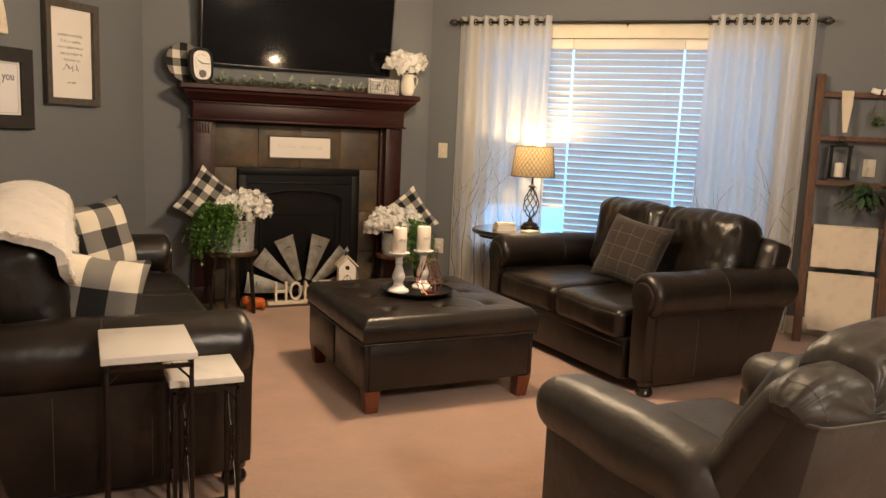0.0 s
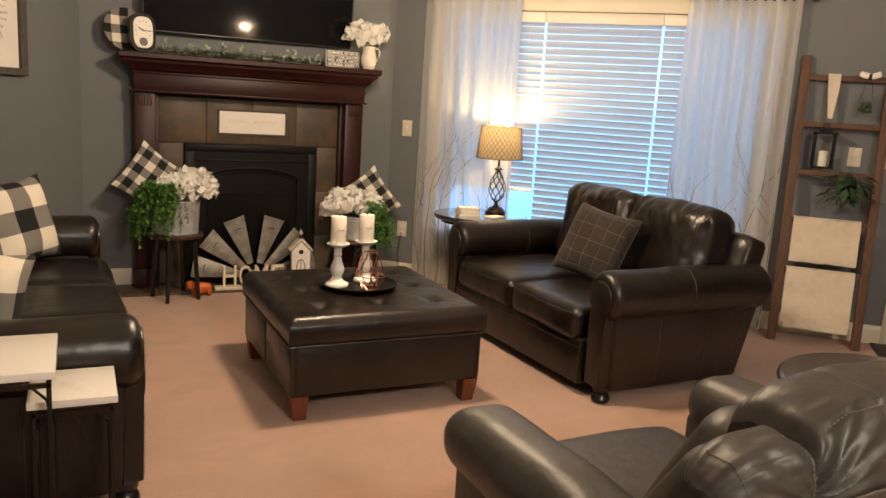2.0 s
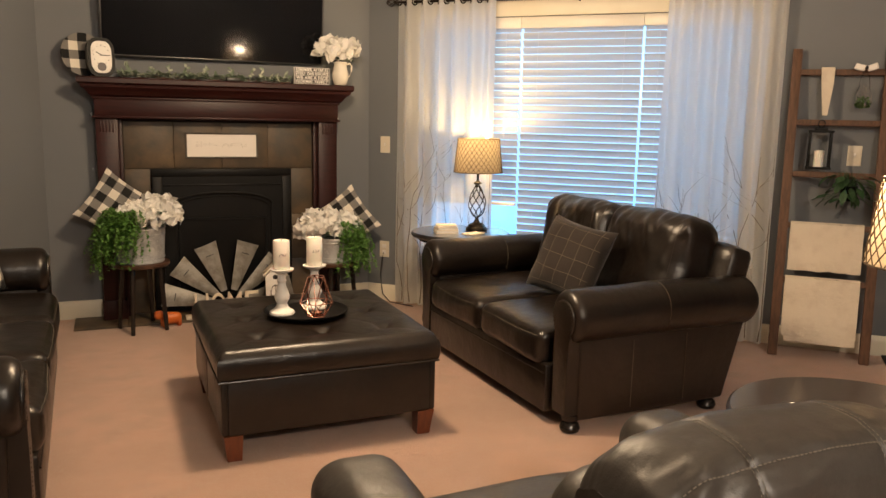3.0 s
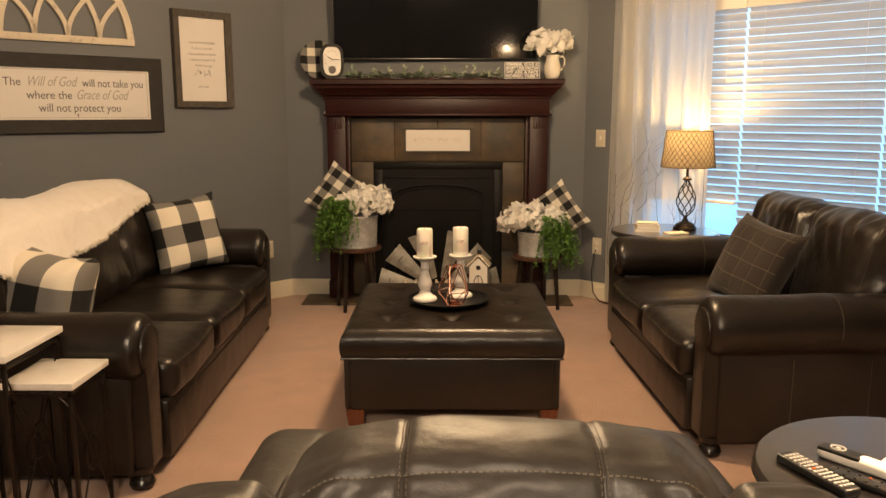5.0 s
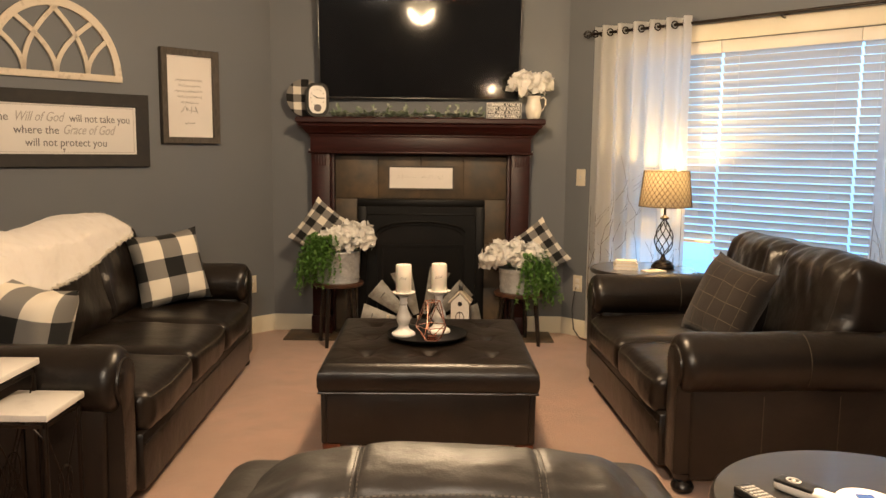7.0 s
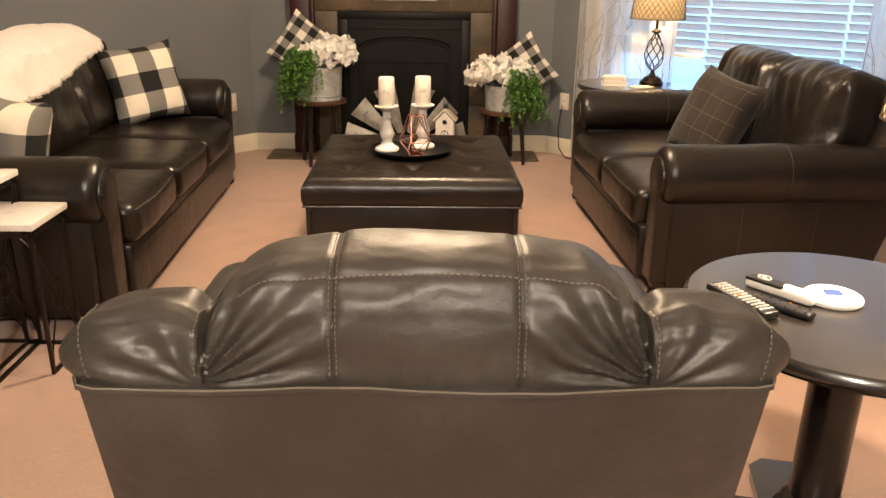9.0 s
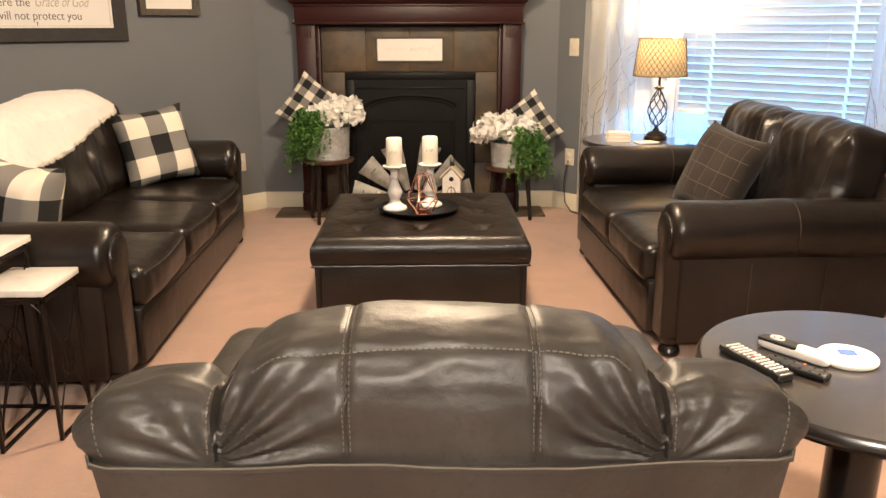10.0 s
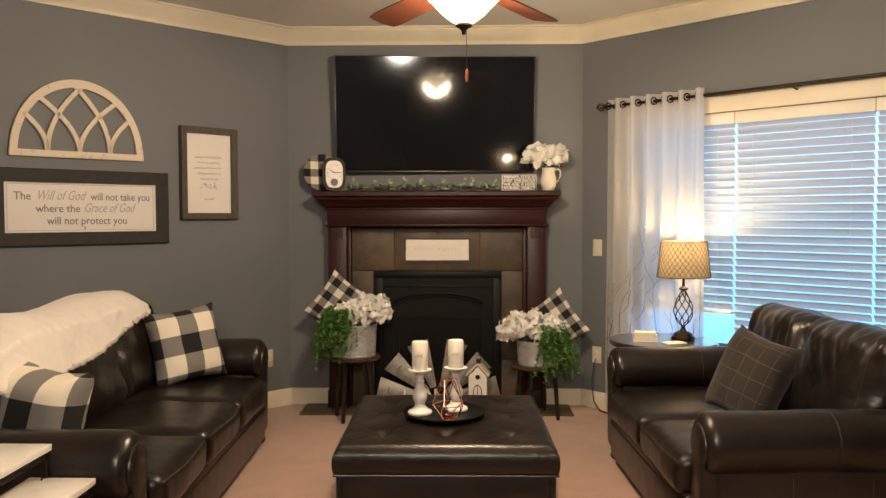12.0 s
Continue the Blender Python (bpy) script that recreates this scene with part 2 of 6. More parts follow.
MAHOG = material("mahogany", (0.032, 0.0062, 0.0050), 0.42, spots=((9, (0.019, 0.0042, 0.0036), 0.38, 0.7, (1, 3, 8)),), bump=((45, 0.05, 0.002),), Specular_IOR_Level=0.28)
SLATE = material("brown_slate", (0.062, 0.045, 0.028), 0.55, spots=((4, (0.115, 0.076, 0.040), 0.45, 0.66), (11, (0.040, 0.033, 0.024), 0.5, 0.75)), bump=((14, 0.35, 0.006), (70, 0.15, 0.002)))
GROUT = material("dark_grout", (0.056, 0.042, 0.027), 0.9)
BLACKMETAL = material("black_metal", (0.006, 0.006, 0.006), 0.45, 0.0, bump=((90, 0.08, 0.001),), Specular_IOR_Level=0.16)
BRONZE = material("dark_bronze", (0.030, 0.022, 0.017), 0.38, 0.8)
WHITEPAINT = material("white_paint", (0.78, 0.76, 0.72), 0.5, spots=((30, (0.68, 0.65, 0.60), 0.55, 0.75),), bump=((50, 0.06, 0.002),))
MARBLE = material("white_marble", (0.80, 0.77, 0.72), 0.25, spots=((7, (0.66, 0.63, 0.59), 0.56, 0.68),))
PAPER = material("off_white_print", (0.80, 0.76, 0.71), 0.35, spots=((3, (0.76, 0.72, 0.67), 0.4, 0.7),), Coat_Weight=0.35, Coat_Roughness=0.12)
INK = material("grey_ink", (0.16, 0.15, 0.15), 0.8)
PALEINK = material("pale_grey_ink", (0.42, 0.39, 0.36), 0.8)
BLACKFRAME = material("black_frame_wood", (0.008, 0.006, 0.005), 0.62, spots=((18, (0.016, 0.012, 0.010), 0.4, 0.7, (1, 6, 1)),), bump=((40, 0.1, 0.002),))
GREYFRAME = material("weathered_grey_wood", (0.085, 0.072, 0.058), 0.7, spots=((20, (0.05, 0.042, 0.034), 0.4, 0.65, (6, 6, 1)),), bump=((50, 0.2, 0.003),))
CHALK = material("chalky_cream_wood", (0.70, 0.62, 0.50), 0.8, spots=((22, (0.50, 0.42, 0.32), 0.58, 0.72),), bump=((45, 0.25, 0.003),))
SCREEN = material("tv_screen", (0.004, 0.004, 0.005), 0.07, spots=((2, (0.006, 0.006, 0.007), 0.4, 0.7),), Specular_IOR_Level=0.38)
BEZEL = material("tv_bezel", (0.09, 0.09, 0.09), 0.3, 0.7)
GALV = material("galvanised_steel", (0.46, 0.47, 0.47), 0.45, 0.30, spots=((16, (0.34, 0.35, 0.355), 0.42, 0.62), (60, (0.55, 0.56, 0.56), 0.55, 0.75)), bump=((40, 0.08, 0.001),))
BLADE = material("weathered_galvanised_steel", (0.30, 0.29, 0.265), 0.5, 0.30, spots=((14, (0.19, 0.175, 0.15), 0.42, 0.62), (50, (0.27, 0.265, 0.25), 0.55, 0.75)), bump=((40, 0.08, 0.001),))
WALNUT = material("walnut", (0.075, 0.034, 0.018), 0.4, spots=((12, (0.045, 0.02, 0.012), 0.4, 0.7, (1, 6, 1)),))
LADDER = material("barn_wood", (0.125, 0.062, 0.034), 0.65, spots=((14, (0.075, 0.038, 0.022), 0.4, 0.68, (5, 5, 1)),), bump=((40, 0.2, 0.003),))
LEAF = material("green_leaf", (0.085, 0.205, 0.034), 0.5, spots=((30, (0.12, 0.24, 0.05), 0.45, 0.7),))
DARKLEAF = material("dark_leaf", (0.022, 0.060, 0.022), 0.45, spots=((30, (0.045, 0.10, 0.035), 0.45, 0.7),))
EUCA = material("eucalyptus_leaf", (0.15, 0.20, 0.14), 0.6, spots=((25, (0.42, 0.45, 0.36), 0.48, 0.66),))
PETAL = sheer("white_silk_petal", (0.95, 0.93, 0.89), 0.28, 0.0)
CANDLE = material("ivory_wax", (0.82, 0.77, 0.68), 0.45, Subsurface_Weight=0.15)
COPPER = material("rose_gold_wire", (0.72, 0.36, 0.26), 0.25, 1.0)
PLATE = material("ivory_plastic", (0.66, 0.60, 0.48), 0.4)
FUR = material("white_faux_fur", (0.75, 0.705, 0.655), 1.0, spots=((14, (0.70, 0.65, 0.59), 0.5, 0.75),), bump=((60, 0.1, 0.006),), Sheen_Weight=0.4)
PILE = sheer("white_fur_pile", (0.88, 0.84, 0.76), 0.5, 0.0)
SIGNGLASS = material("print_under_glass", (0.78, 0.75, 0.71), 0.5, spots=((3, (0.74, 0.71, 0.67), 0.4, 0.7),), Coat_Weight=1.0, Coat_Roughness=0.03, Coat_IOR=1.7)
FANWOOD = material("dark_red_blade_wood", (0.085, 0.026, 0.012), 0.4, spots=((14, (0.055, 0.016, 0.008), 0.4, 0.7, (1, 8, 1)),))
TOWEL = material("cream_cotton_knit", (0.70, 0.62, 0.50), 0.98, spots=((12, (0.62, 0.53, 0.42), 0.5, 0.75),), bump=((240, 0.5, 0.004), (30, 0.4, 0.01)))
ORANGE = material("orange_glaze", (0.55, 0.13, 0.02), 0.4, spots=((20, (0.35, 0.06, 0.015), 0.45, 0.7),))
CHECK = checked("buffalo_check", 0.108, (0.010, 0.010, 0.010), (0.20, 0.19, 0.175), (0.74, 0.68, 0.57))
CHECKSMALL = checked("small_buffalo_check", 0.055, (0.010, 0.010, 0.010), (0.20, 0.19, 0.175), (0.74, 0.69, 0.60))
PLAID = material("brown_wool", (0.024, 0.0175, 0.014), 0.95, spots=((8, (0.032, 0.024, 0.019), 0.4, 0.7),), bump=((300, 0.5, 0.003),), Sheen_Weight=0.15)
PLAIDLINE = material("pale_wool_line", (0.115, 0.090, 0.070), 0.95)
SHEER = sheer("sheer_voile", (0.88, 0.88, 0.87), 0.72, 0.20)
TWIG = material("printed_twig", (0.20, 0.165, 0.13), 0.9)
SLAT = sheer("white_blind_slat", (0.73, 0.73, 0.71), 0.50, 0.0)
BLINDRAIL = material("white_blind_rail", (0.78, 0.74, 0.66), 0.4)
SHADE = sheer("burlap_shade", (0.30, 0.24, 0.165), 0.16, 0.0)
LATTICE = material("shade_lattice", (0.105, 0.074, 0.048), 0.9)
BOWL = glow("lit_frosted_glass", (1.0, 0.72, 0.40), 4.5)
BULB = glow("lit_bulb", (1.0, 0.74, 0.42), 20.0)
CERAMIC = material("cream_ceramic", (0.70, 0.66, 0.58), 0.25, Coat_Weight=0.3)
CLOCKBLACK = material("black_plastic", (0.012, 0.012, 0.012), 0.35)
GREYKEY = material("grey_rubber_key", (0.42, 0.41, 0.39), 0.6)
WHITEPLASTIC = material("white_plastic", (0.74, 0.71, 0.66), 0.35)
GLASS = material("clear_glass", (1, 1, 1), 0.02, Transmission_Weight=1.0, IOR=1.45)

# ---- structure ----
def wall_run(name, a, b, holes=(), h=CEIL, thick=0.14):
    """A wall from a to b (room on its right hand side going from a to b is inside); holes: (s0, s1, z0, z1)."""
    d = (b - a)
    L = d.length
    ang = math.atan2(d.y, d.x)
    bm = bmesh.new()
    s = 0.0
    for s0, s1, z0, z1 in sorted(holes):
        if s0 > s:
            box(bm, ((s + s0) / 2, thick / 2, h / 2), (s0 - s, thick, h))
        if z0 > 0:
            box(bm, ((s0 + s1) / 2, thick / 2, z0 / 2), (s1 - s0, thick, z0))
        if z1 < h:
            box(bm, ((s0 + s1) / 2, thick / 2, (z1 + h) / 2), (s1 - s0, thick, h - z1))
        s = s1
    box(bm, ((s + L) / 2, thick / 2, h / 2), (L - s, thick, h))
    return solid(name, bm, WALL, "smooth grey painted plaster wall", "wall", Matrix.Translation(a) @ Matrix.Rotation(ang, 4, 'Z'), "structure", smooth=False)


A_END, B_END = 7.0, 6.6
WIN = (0.42, 2.60, 0.46, 2.02)          # window opening along the right wall
DOOR = (3.56, 4.45, 0.0, 2.05)
far_l, far_r = CL + EL * B_END, CR + ER * A_END
rear = far_l + Vector((A_END + 1.5, -(A_END + 1.5), 0)) * 0.70711
wall_run("wall_fireplace", CL, CR)
wall_run("wall_left", far_l, CL)
wall_run("wall_window", CR, far_r, (WIN, DOOR))
wall_run("wall_back", far_r, rear)
wall_run("wall_rear", rear, far_l)

corners = [far_l, CL, CR, far_r, rear]
def slab(z0, z1, grow=0.14):
    c = sum(corners, Vector()) / len(corners)
    bm = bmesh.new()
    vs0 = [bm.verts.new(((p - c) * (1 + grow / 4) + c) + Vector((0, 0, z0))) for p in corners]
    vs1 = [bm.verts.new(v.co + Vector((0, 0, z1 - z0))) for v in vs0]
    bm.faces.new(vs0)
    bm.faces.new(vs1)
    for i in range(len(vs0)):
        j = (i + 1) % len(vs0)
        bm.faces.new((vs0[i], vs0[j], vs1[j], vs1[i]))
    return bm
solid("floor", slab(-0.12, 0.0), CARPET, "soft beige cut-pile wall-to-wall carpet", "floor", kind="structure", smooth=False)
solid("ceiling", slab(CEIL, CEIL + 0.12), WHITE_CEIL, "off-white painted ceiling", "ceiling", kind="structure", smooth=False)


def moulding(name, pts, profile, mat, label):
    """Runs a profile of (out, z) along the inside of the walls through pts, mitred at the corners."""
    bm = bmesh.new()
    rings = []
    n = len(pts)
    for i, p in enumerate(pts):
        ds = []
        if i > 0:
            ds.append((pts[i] - pts[i - 1]).normalized())
        if i < n - 1:
            ds.append((pts[i + 1] - pts[i]).normalized())
        ns = [Vector((d.y, -d.x, 0)) for d in ds]
        nn = sum(ns, Vector()) / len(ns)
        nn = nn / max(nn.length_squared, 1e-6)
        rings.append([bm.verts.new(p + nn * o + Vector((0, 0, z))) for o, z in profile])
    for a, b in zip(rings, rings[1:]):
        for k in range(len(profile)):
            j = (k + 1) % len(profile)
            bm.faces.new((a[k], a[j], b[j], b[k]))
    bm.faces.new(rings[0])
    bm.faces.new(rings[-1])
    return solid(name, bm, mat, label, "trim", kind="structure")


CROWN = [(0.0, CEIL - 0.115), (0.012, CEIL - 0.115), (0.016, CEIL - 0.098), (0.030, CEIL - 0.085), (0.052, CEIL - 0.050), (0.078, CEIL - 0.028), (0.084, CEIL - 0.014), (0.100, CEIL - 0.010), (0.100, CEIL - 0.001), (0.0, CEIL - 0.001)]
moulding("crown_moulding", [far_l, CL, CR, far_r], CROWN, TRIM, "cream painted crown moulding under the ceiling")
BASE = [(0.0, 0.0), (0.016, 0.0), (0.016, 0.085), (0.012, 0.100), (0.006, 0.118), (0.0, 0.120)]
moulding("baseboard", [far_l, CL, Vector((0.87, FW_Y, 0))], BASE, TRIM, "cream painted baseboard along the wall")
moulding("baseboard", [Vector((2.43, FW_Y, 0)), CR, on_right(DOOR[0] - 0.09, 0, 0)], BASE, TRIM, "cream painted baseboard under the window")

# door casing and closed dark leaf beyond the ladder
door = thing("door_1", right_m(DOOR[0], 0, 0), "cream trimmed doorway with a dark door leaf", "door", kind="structure")
dw = DOOR[1] - DOOR[0]
part("door_frame", boxes(((-0.045, -0.010, 1.025), (0.09, 0.02, 2.05), 0.004), ((dw + 0.045, -0.010, 1.025), (0.09, 0.02, 2.05), 0.004), ((dw / 2, -0.010, 2.095), (dw + 0.18, 0.02, 0.09), 0.004)), TRIM, door)
part("door_leaf", boxes(((dw / 2, 0.07, 1.02), (dw - 0.01, 0.04, 2.03), 0.004)), MAHOG, door)

# window: frame, panes, casing, sill
ww, wh = WIN[1] - WIN[0], WIN[3] - WIN[2]
window = thing("window_1", right_m(WIN[0], 0, WIN[2]), "wide cream-cased window facing daylight", "window", kind="structure")
part("window_casing", boxes(((-0.04, -0.009, wh / 2), (0.08, 0.018, wh), 0.004), ((ww + 0.04, -0.009, wh / 2), (0.08, 0.018, wh), 0.004), ((ww / 2, -0.011, wh + 0.05), (ww + 0.18, 0.022, 0.10), 0.005)), TRIM, window)
part("window_sill", boxes(((ww / 2, -0.012, -0.018), (ww + 0.2, 0.06, 0.034), 0.008)), TRIM, window)
fr = bmesh.new()
for x in (0.025, ww - 0.025):
    box(fr, (x, 0.115, wh / 2), (0.05, 0.04, wh), 0.004)
for z in (0.025, wh - 0.025):
    box(fr, (ww / 2, 0.115, z), (ww - 0.1, 0.036, 0.05), 0.004)
part("window_frame", fr, WHITEPAINT, window)
pane = part("pane", boxes(((ww / 2, 0.118, wh / 2), (ww - 0.1, 0.005, wh - 0.06))), GLASS, window)
pane.visible_shadow = False

# ---- blinds: three side by side with narrow gaps ----
BL_TOP, PITCH = 1.992 - WIN[2], 0.0475
slat_bm = bmesh.new()
# one slat of unit length, gently crowned, 50 mm wide
prof = [(-0.025 + 0.05 * k / 6, 0.0035 * (1 - ((k - 3) / 3) ** 2)) for k in range(7)]
rows = []
for x in (-0.5, 0.5):
    rows.append([slat_bm.verts.new((x, y, z)) for y, z in prof] + [slat_bm.verts.new((x, y, z - 0.0022)) for y, z in reversed(prof)])
for k in range(14):
    slat_bm.faces.new((rows[0][k], rows[0][(k + 1) % 14], rows[1][(k + 1) % 14], rows[1][k]))
slat_bm.faces.new(rows[0])
slat_bm.faces.new(rows[1])
slat_mesh = mesh_of("slat", slat_bm, SLAT)
rng = random.Random(5)
G1, G2 = 1.118, 1.915
for s0, s1, low in ((WIN[0] + 0.012, G1 - 0.007, 0.285), (G1 + 0.007, G2 - 0.007, 0.0), (G2 + 0.007, WIN[1] - 0.012, 0.0)):
    w = s1 - s0
    blind = thing("window_blind", right_m((s0 + s1) / 2, -0.045, WIN[2]), "white slatted blind lowered and nearly closed in the window", "blind", "blinds in the window")
    part("headrail", boxes(((0, 0, BL_TOP - 0.010), (w + 0.012, 0.055, 0.074), 0.004)), BLINDRAIL, blind)
    part("bottom_rail", boxes(((0, 0, low + 0.022), (w, 0.045, 0.018), 0.004)), BLINDRAIL, blind)
    z = 0.06 + PITCH * round(low / PITCH)
    while z < BL_TOP - 0.045:
        sl = new("slat", slat_mesh)
        sl.parent = blind
        sl.matrix_basis = pose(0, 0, z, -55 + rng.uniform(-1.5, 1.5), rng.uniform(-0.15, 0.15), 0) @ Matrix.Diagonal((w, 1, 1, 1))
        z += PITCH
    for x in (-w * 0.36, w * 0.36):
        part("cord", fresh(tube, [(x, -0.026, low + 0.03), (x, -0.026, BL_TOP - 0.03)], 0.0013, 5), WHITEPLASTIC, blind)


# ---- curtains ----
ROD_Z, ROD_OUT = 2.125, 0.085
def curtain(s0, s1, seed, n_folds):
    w = s1 - s0
    top, bot = ROD_Z + 0.045, 0.015
    c = thing("curtain", right_m((s0 + s1) / 2, ROD_OUT, 0), "sheer white curtain printed with bare twigs, hung by grommets", "curtain", "curtain pair")
    r = random.Random(seed)
    ph = r.uniform(0, 6)

    def depth(x, z):
        k = 2 * math.pi * n_folds * (x / w + 0.5)
        low = 1 - (z / top)
        a = 0.036 * (1 - 0.25 * low)
        wob = 0.6 * noise.noise(Vector((x * 5, z * 0.7, seed)))
        return a * math.sin(k + ph * 0 + wob * low * 2.5) + 0.012 * low * math.sin(2.3 * k + z * 1.3 + ph)

    def across(x, z):
        low = 1 - z / top
        return x * (1 + 0.05 * low) + 0.012 * low * math.sin(7 * x + seed)
    bm = bmesh.new()
    nx, nz = n_folds * 16, 30
    grid = [[bm.verts.new((across(-w / 2 + w * i / nx, bot + (top - bot) * j / nz), depth(-w / 2 + w * i / nx, bot + (top - bot) * j / nz), bot + (top - bot) * j / nz)) for i in range(nx + 1)] for j in range(nz + 1)]
    for j in range(nz):
        for i in range(nx):
            bm.faces.new((grid[j][i], grid[j][i + 1], grid[j + 1][i + 1], grid[j + 1][i]))
    part("cloth", bm, SHEER, c)
    # header band, double thickness
    hb = bmesh.new()
    g2 = [[hb.verts.new((across(-w / 2 + w * i / nx, z), depth(-w / 2 + w * i / nx, z) - 0.003, z)) for i in range(nx + 1)] for z in (top - 0.085, top - 0.04, top)]
    for a, b in zip(g2, g2[1:]):
        for i in range(nx):
            hb.faces.new((a[i], a[i + 1], b[i + 1], b[i]))
    part("header", hb, SHEER, c)
    for k in range(n_folds):
        for half in (0.0, 0.5):
            x = -w / 2 + w * (k + half + 0.02) / n_folds
            bmg = bmesh.new()
            ring = [(0.022 * math.cos(a), 0, 0.022 * math.sin(a)) for a in [2 * math.pi * q / 16 for q in range(16)]]
            tube(bmg, ring, 0.0045, 6, closed=True)
            part("grommet", bmg, BRONZE, c, m=pose(x, -0.004, ROD_Z, 0, 0, 62 if half == 0 else -62))
    # printed twigs, drawn as thin ribbons on the cloth
    tw = bmesh.new()

    def ribbon(pts, w0, w1):
        prev = None
        for i, (x, z) in enumerate(pts):
            hw = w0 + (w1 - w0) * i / (len(pts) - 1)
            y = depth(x, z) - 0.0028
            a, b = tw.verts.new((across(x - hw, z), y, z)), tw.verts.new((across(x + hw, z), y, z))
            if prev:
                tw.faces.new((prev[0], prev[1], b, a))
            prev = (a, b)

    def grow(x, z, ang, length, wid, level):
        pts, n = [(x, z)], 7
        for i in range(n):
            ang += r.uniform(-0.13, 0.13)
            x += math.sin(ang) * length / n
            z += math.cos(ang) * length / n
            x = max(-w / 2 + 0.01, min(w / 2 - 0.01, x))
            pts.append((x, z))
        ribbon(pts, wid, wid * 0.45)
        if level > 0:
            for _ in range(2 if level > 1 else 3):
                q = pts[r.randint(2, n)]
                grow(q[0], q[1], ang + r.choice((-1, 1)) * r.uniform(0.3, 0.65), length * r.uniform(0.45, 0.65), wid * 0.6, level - 1)
    for k in range(9):
        grow(-w / 2 + w * (k + 0.5) / 9 + r.uniform(-0.02, 0.02), 0.03, r.uniform(-0.1, 0.1), r.uniform(0.40, 0.85), 0.0042, 2)
    part("twig_print", tw, TWIG, c, "grey-brown printed twigs")
    return c


curtain(0.27, 0.97, 3, 6)
curtain(2.07, 2.74, 8, 6)
rod = thing("curtain_rod", right_m(1.51, ROD_OUT, ROD_Z), "dark bronze curtain rod with caged finials over the window", "curtain rod")
part("pole", fresh(tube, [(-1.26, 0, 0), (1.26, 0, 0)], 0.0095, 12), BRONZE, rod)
for sx in (-1, 1):
    bm = bmesh.new()
    for q in range(6):
        a = q * math.pi / 3
        tube(bm, [(sx * (1.265 + 0.07 * t), 0.026 * math.sin(math.pi * t) * math.cos(a + 1.5 * t), 0.026 * math.sin(math.pi * t) * math.sin(a + 1.5 * t)) for t in [k / 8 for k in range(9)]], 0.003, 5)
    lathe(bm, [(0.013, -0.008), (0.013, 0.008)], 12, pose(sx * 1.262, 0, 0, 0, 90, 0))
    part("finial", bm, BRONZE, rod)
for x in (-1.2, 0.0, 1.2):
    bm = bmesh.new()
    tube(bm, [(x, 0.083, -0.02), (x, 0.03, -0.02), (x, 0.0, -0.012)], 0.005, 6)
    box(bm, (x, 0.081, -0.02), (0.03, 0.006, 0.06), 0.002)
    part("bracket", bm, BRONZE, rod)


# ---- fireplace ----
fp = thing("fireplace_mantel", pose(1.653, MANTEL_Y, 0), "mahogany-stained wooden fireplace mantel with slate tile surround", "fireplace")
def tapered_shelf():
    """Shelf with stepped crown below it; x centred, y from the wall into the room."""
    bm = bmesh.new()
    prof = [(0.0, 1.552), (0.222, 1.552), (0.230, 1.545), (0.230, 1.520), (0.222, 1.512), (0.212, 1.508), (0.208, 1.492), (0.188, 1.478), (0.168, 1.452), (0.158, 1.440), (0.150, 1.436), (0.0, 1.436)]
    half = 0.632
    ringL = [bm.verts.new((-half - o, -o if o else 0, z)) for o, z in prof]
    ringR = [bm.verts.new((half + o, -o if o else 0, z)) for o, z in prof]
    wl = [bm.verts.new((-half - o, -0.001, z)) for o, z in prof]
    wr = [bm.verts.new((half + o, -0.001, z)) for o, z in prof]
    n = len(prof)
    for a, b in ((wl, ringL), (ringL, ringR), (ringR, wr)):
        for k in range(n - 1):
            bm.faces.new((a[k], a[k + 1], b[k + 1], b[k]))
    bm.faces.new(wl)
    bm.faces.new(wr)
    bmesh.ops.remove_doubles(bm, verts=bm.verts, dist=0.0002)
    return bm
part("shelf", tapered_shelf(), MAHOG, fp)
part("back_board", boxes(((0, 0.0145, 0.774), (1.52, 0.027, 1.548))), MAHOG, fp)
part("frieze", boxes(((0, -0.068, 1.375), (1.545, 0.135, 0.124), 0.003)), MAHOG, fp)
part("lower_bead", boxes(((0, -0.074, 1.312), (1.575, 0.148, 0.014), 0.004)), MAHOG, fp)
part("upper_bead", boxes(((0, -0.073, 1.429), (1.565, 0.146, 0.016), 0.004)), MAHOG, fp)
for sx in (-1, 1):
    bm = boxes(((sx * 0.705, -0.058, 0.652), (0.130, 0.116, 1.304), 0.004), ((sx * 0.703, -0.066, 0.07), (0.15, 0.132, 0.14), 0.006))
    box(bm, (sx * 0.628, -0.030, 0.652), (0.024, 0.058, 1.304), 0.004)
    for q in range(5):
        box(bm, (sx * 0.705 - 0.036 + 0.018 * q, -0.1165, 1.255), (0.010, 0.006, 0.075), 0.002)
    part("column", bm, MAHOG, fp)
for sx in (-1, 1):
    part("hook", fresh(tube, [(sx * 0.772, -0.060, 1.318), (sx * 0.786, -0.060, 1.316), (sx * 0.793, -0.060, 1.326), (sx * 0.790, -0.060, 1.336)], 0.0035, 6), WHITEPAINT, fp, "small white cup hook")
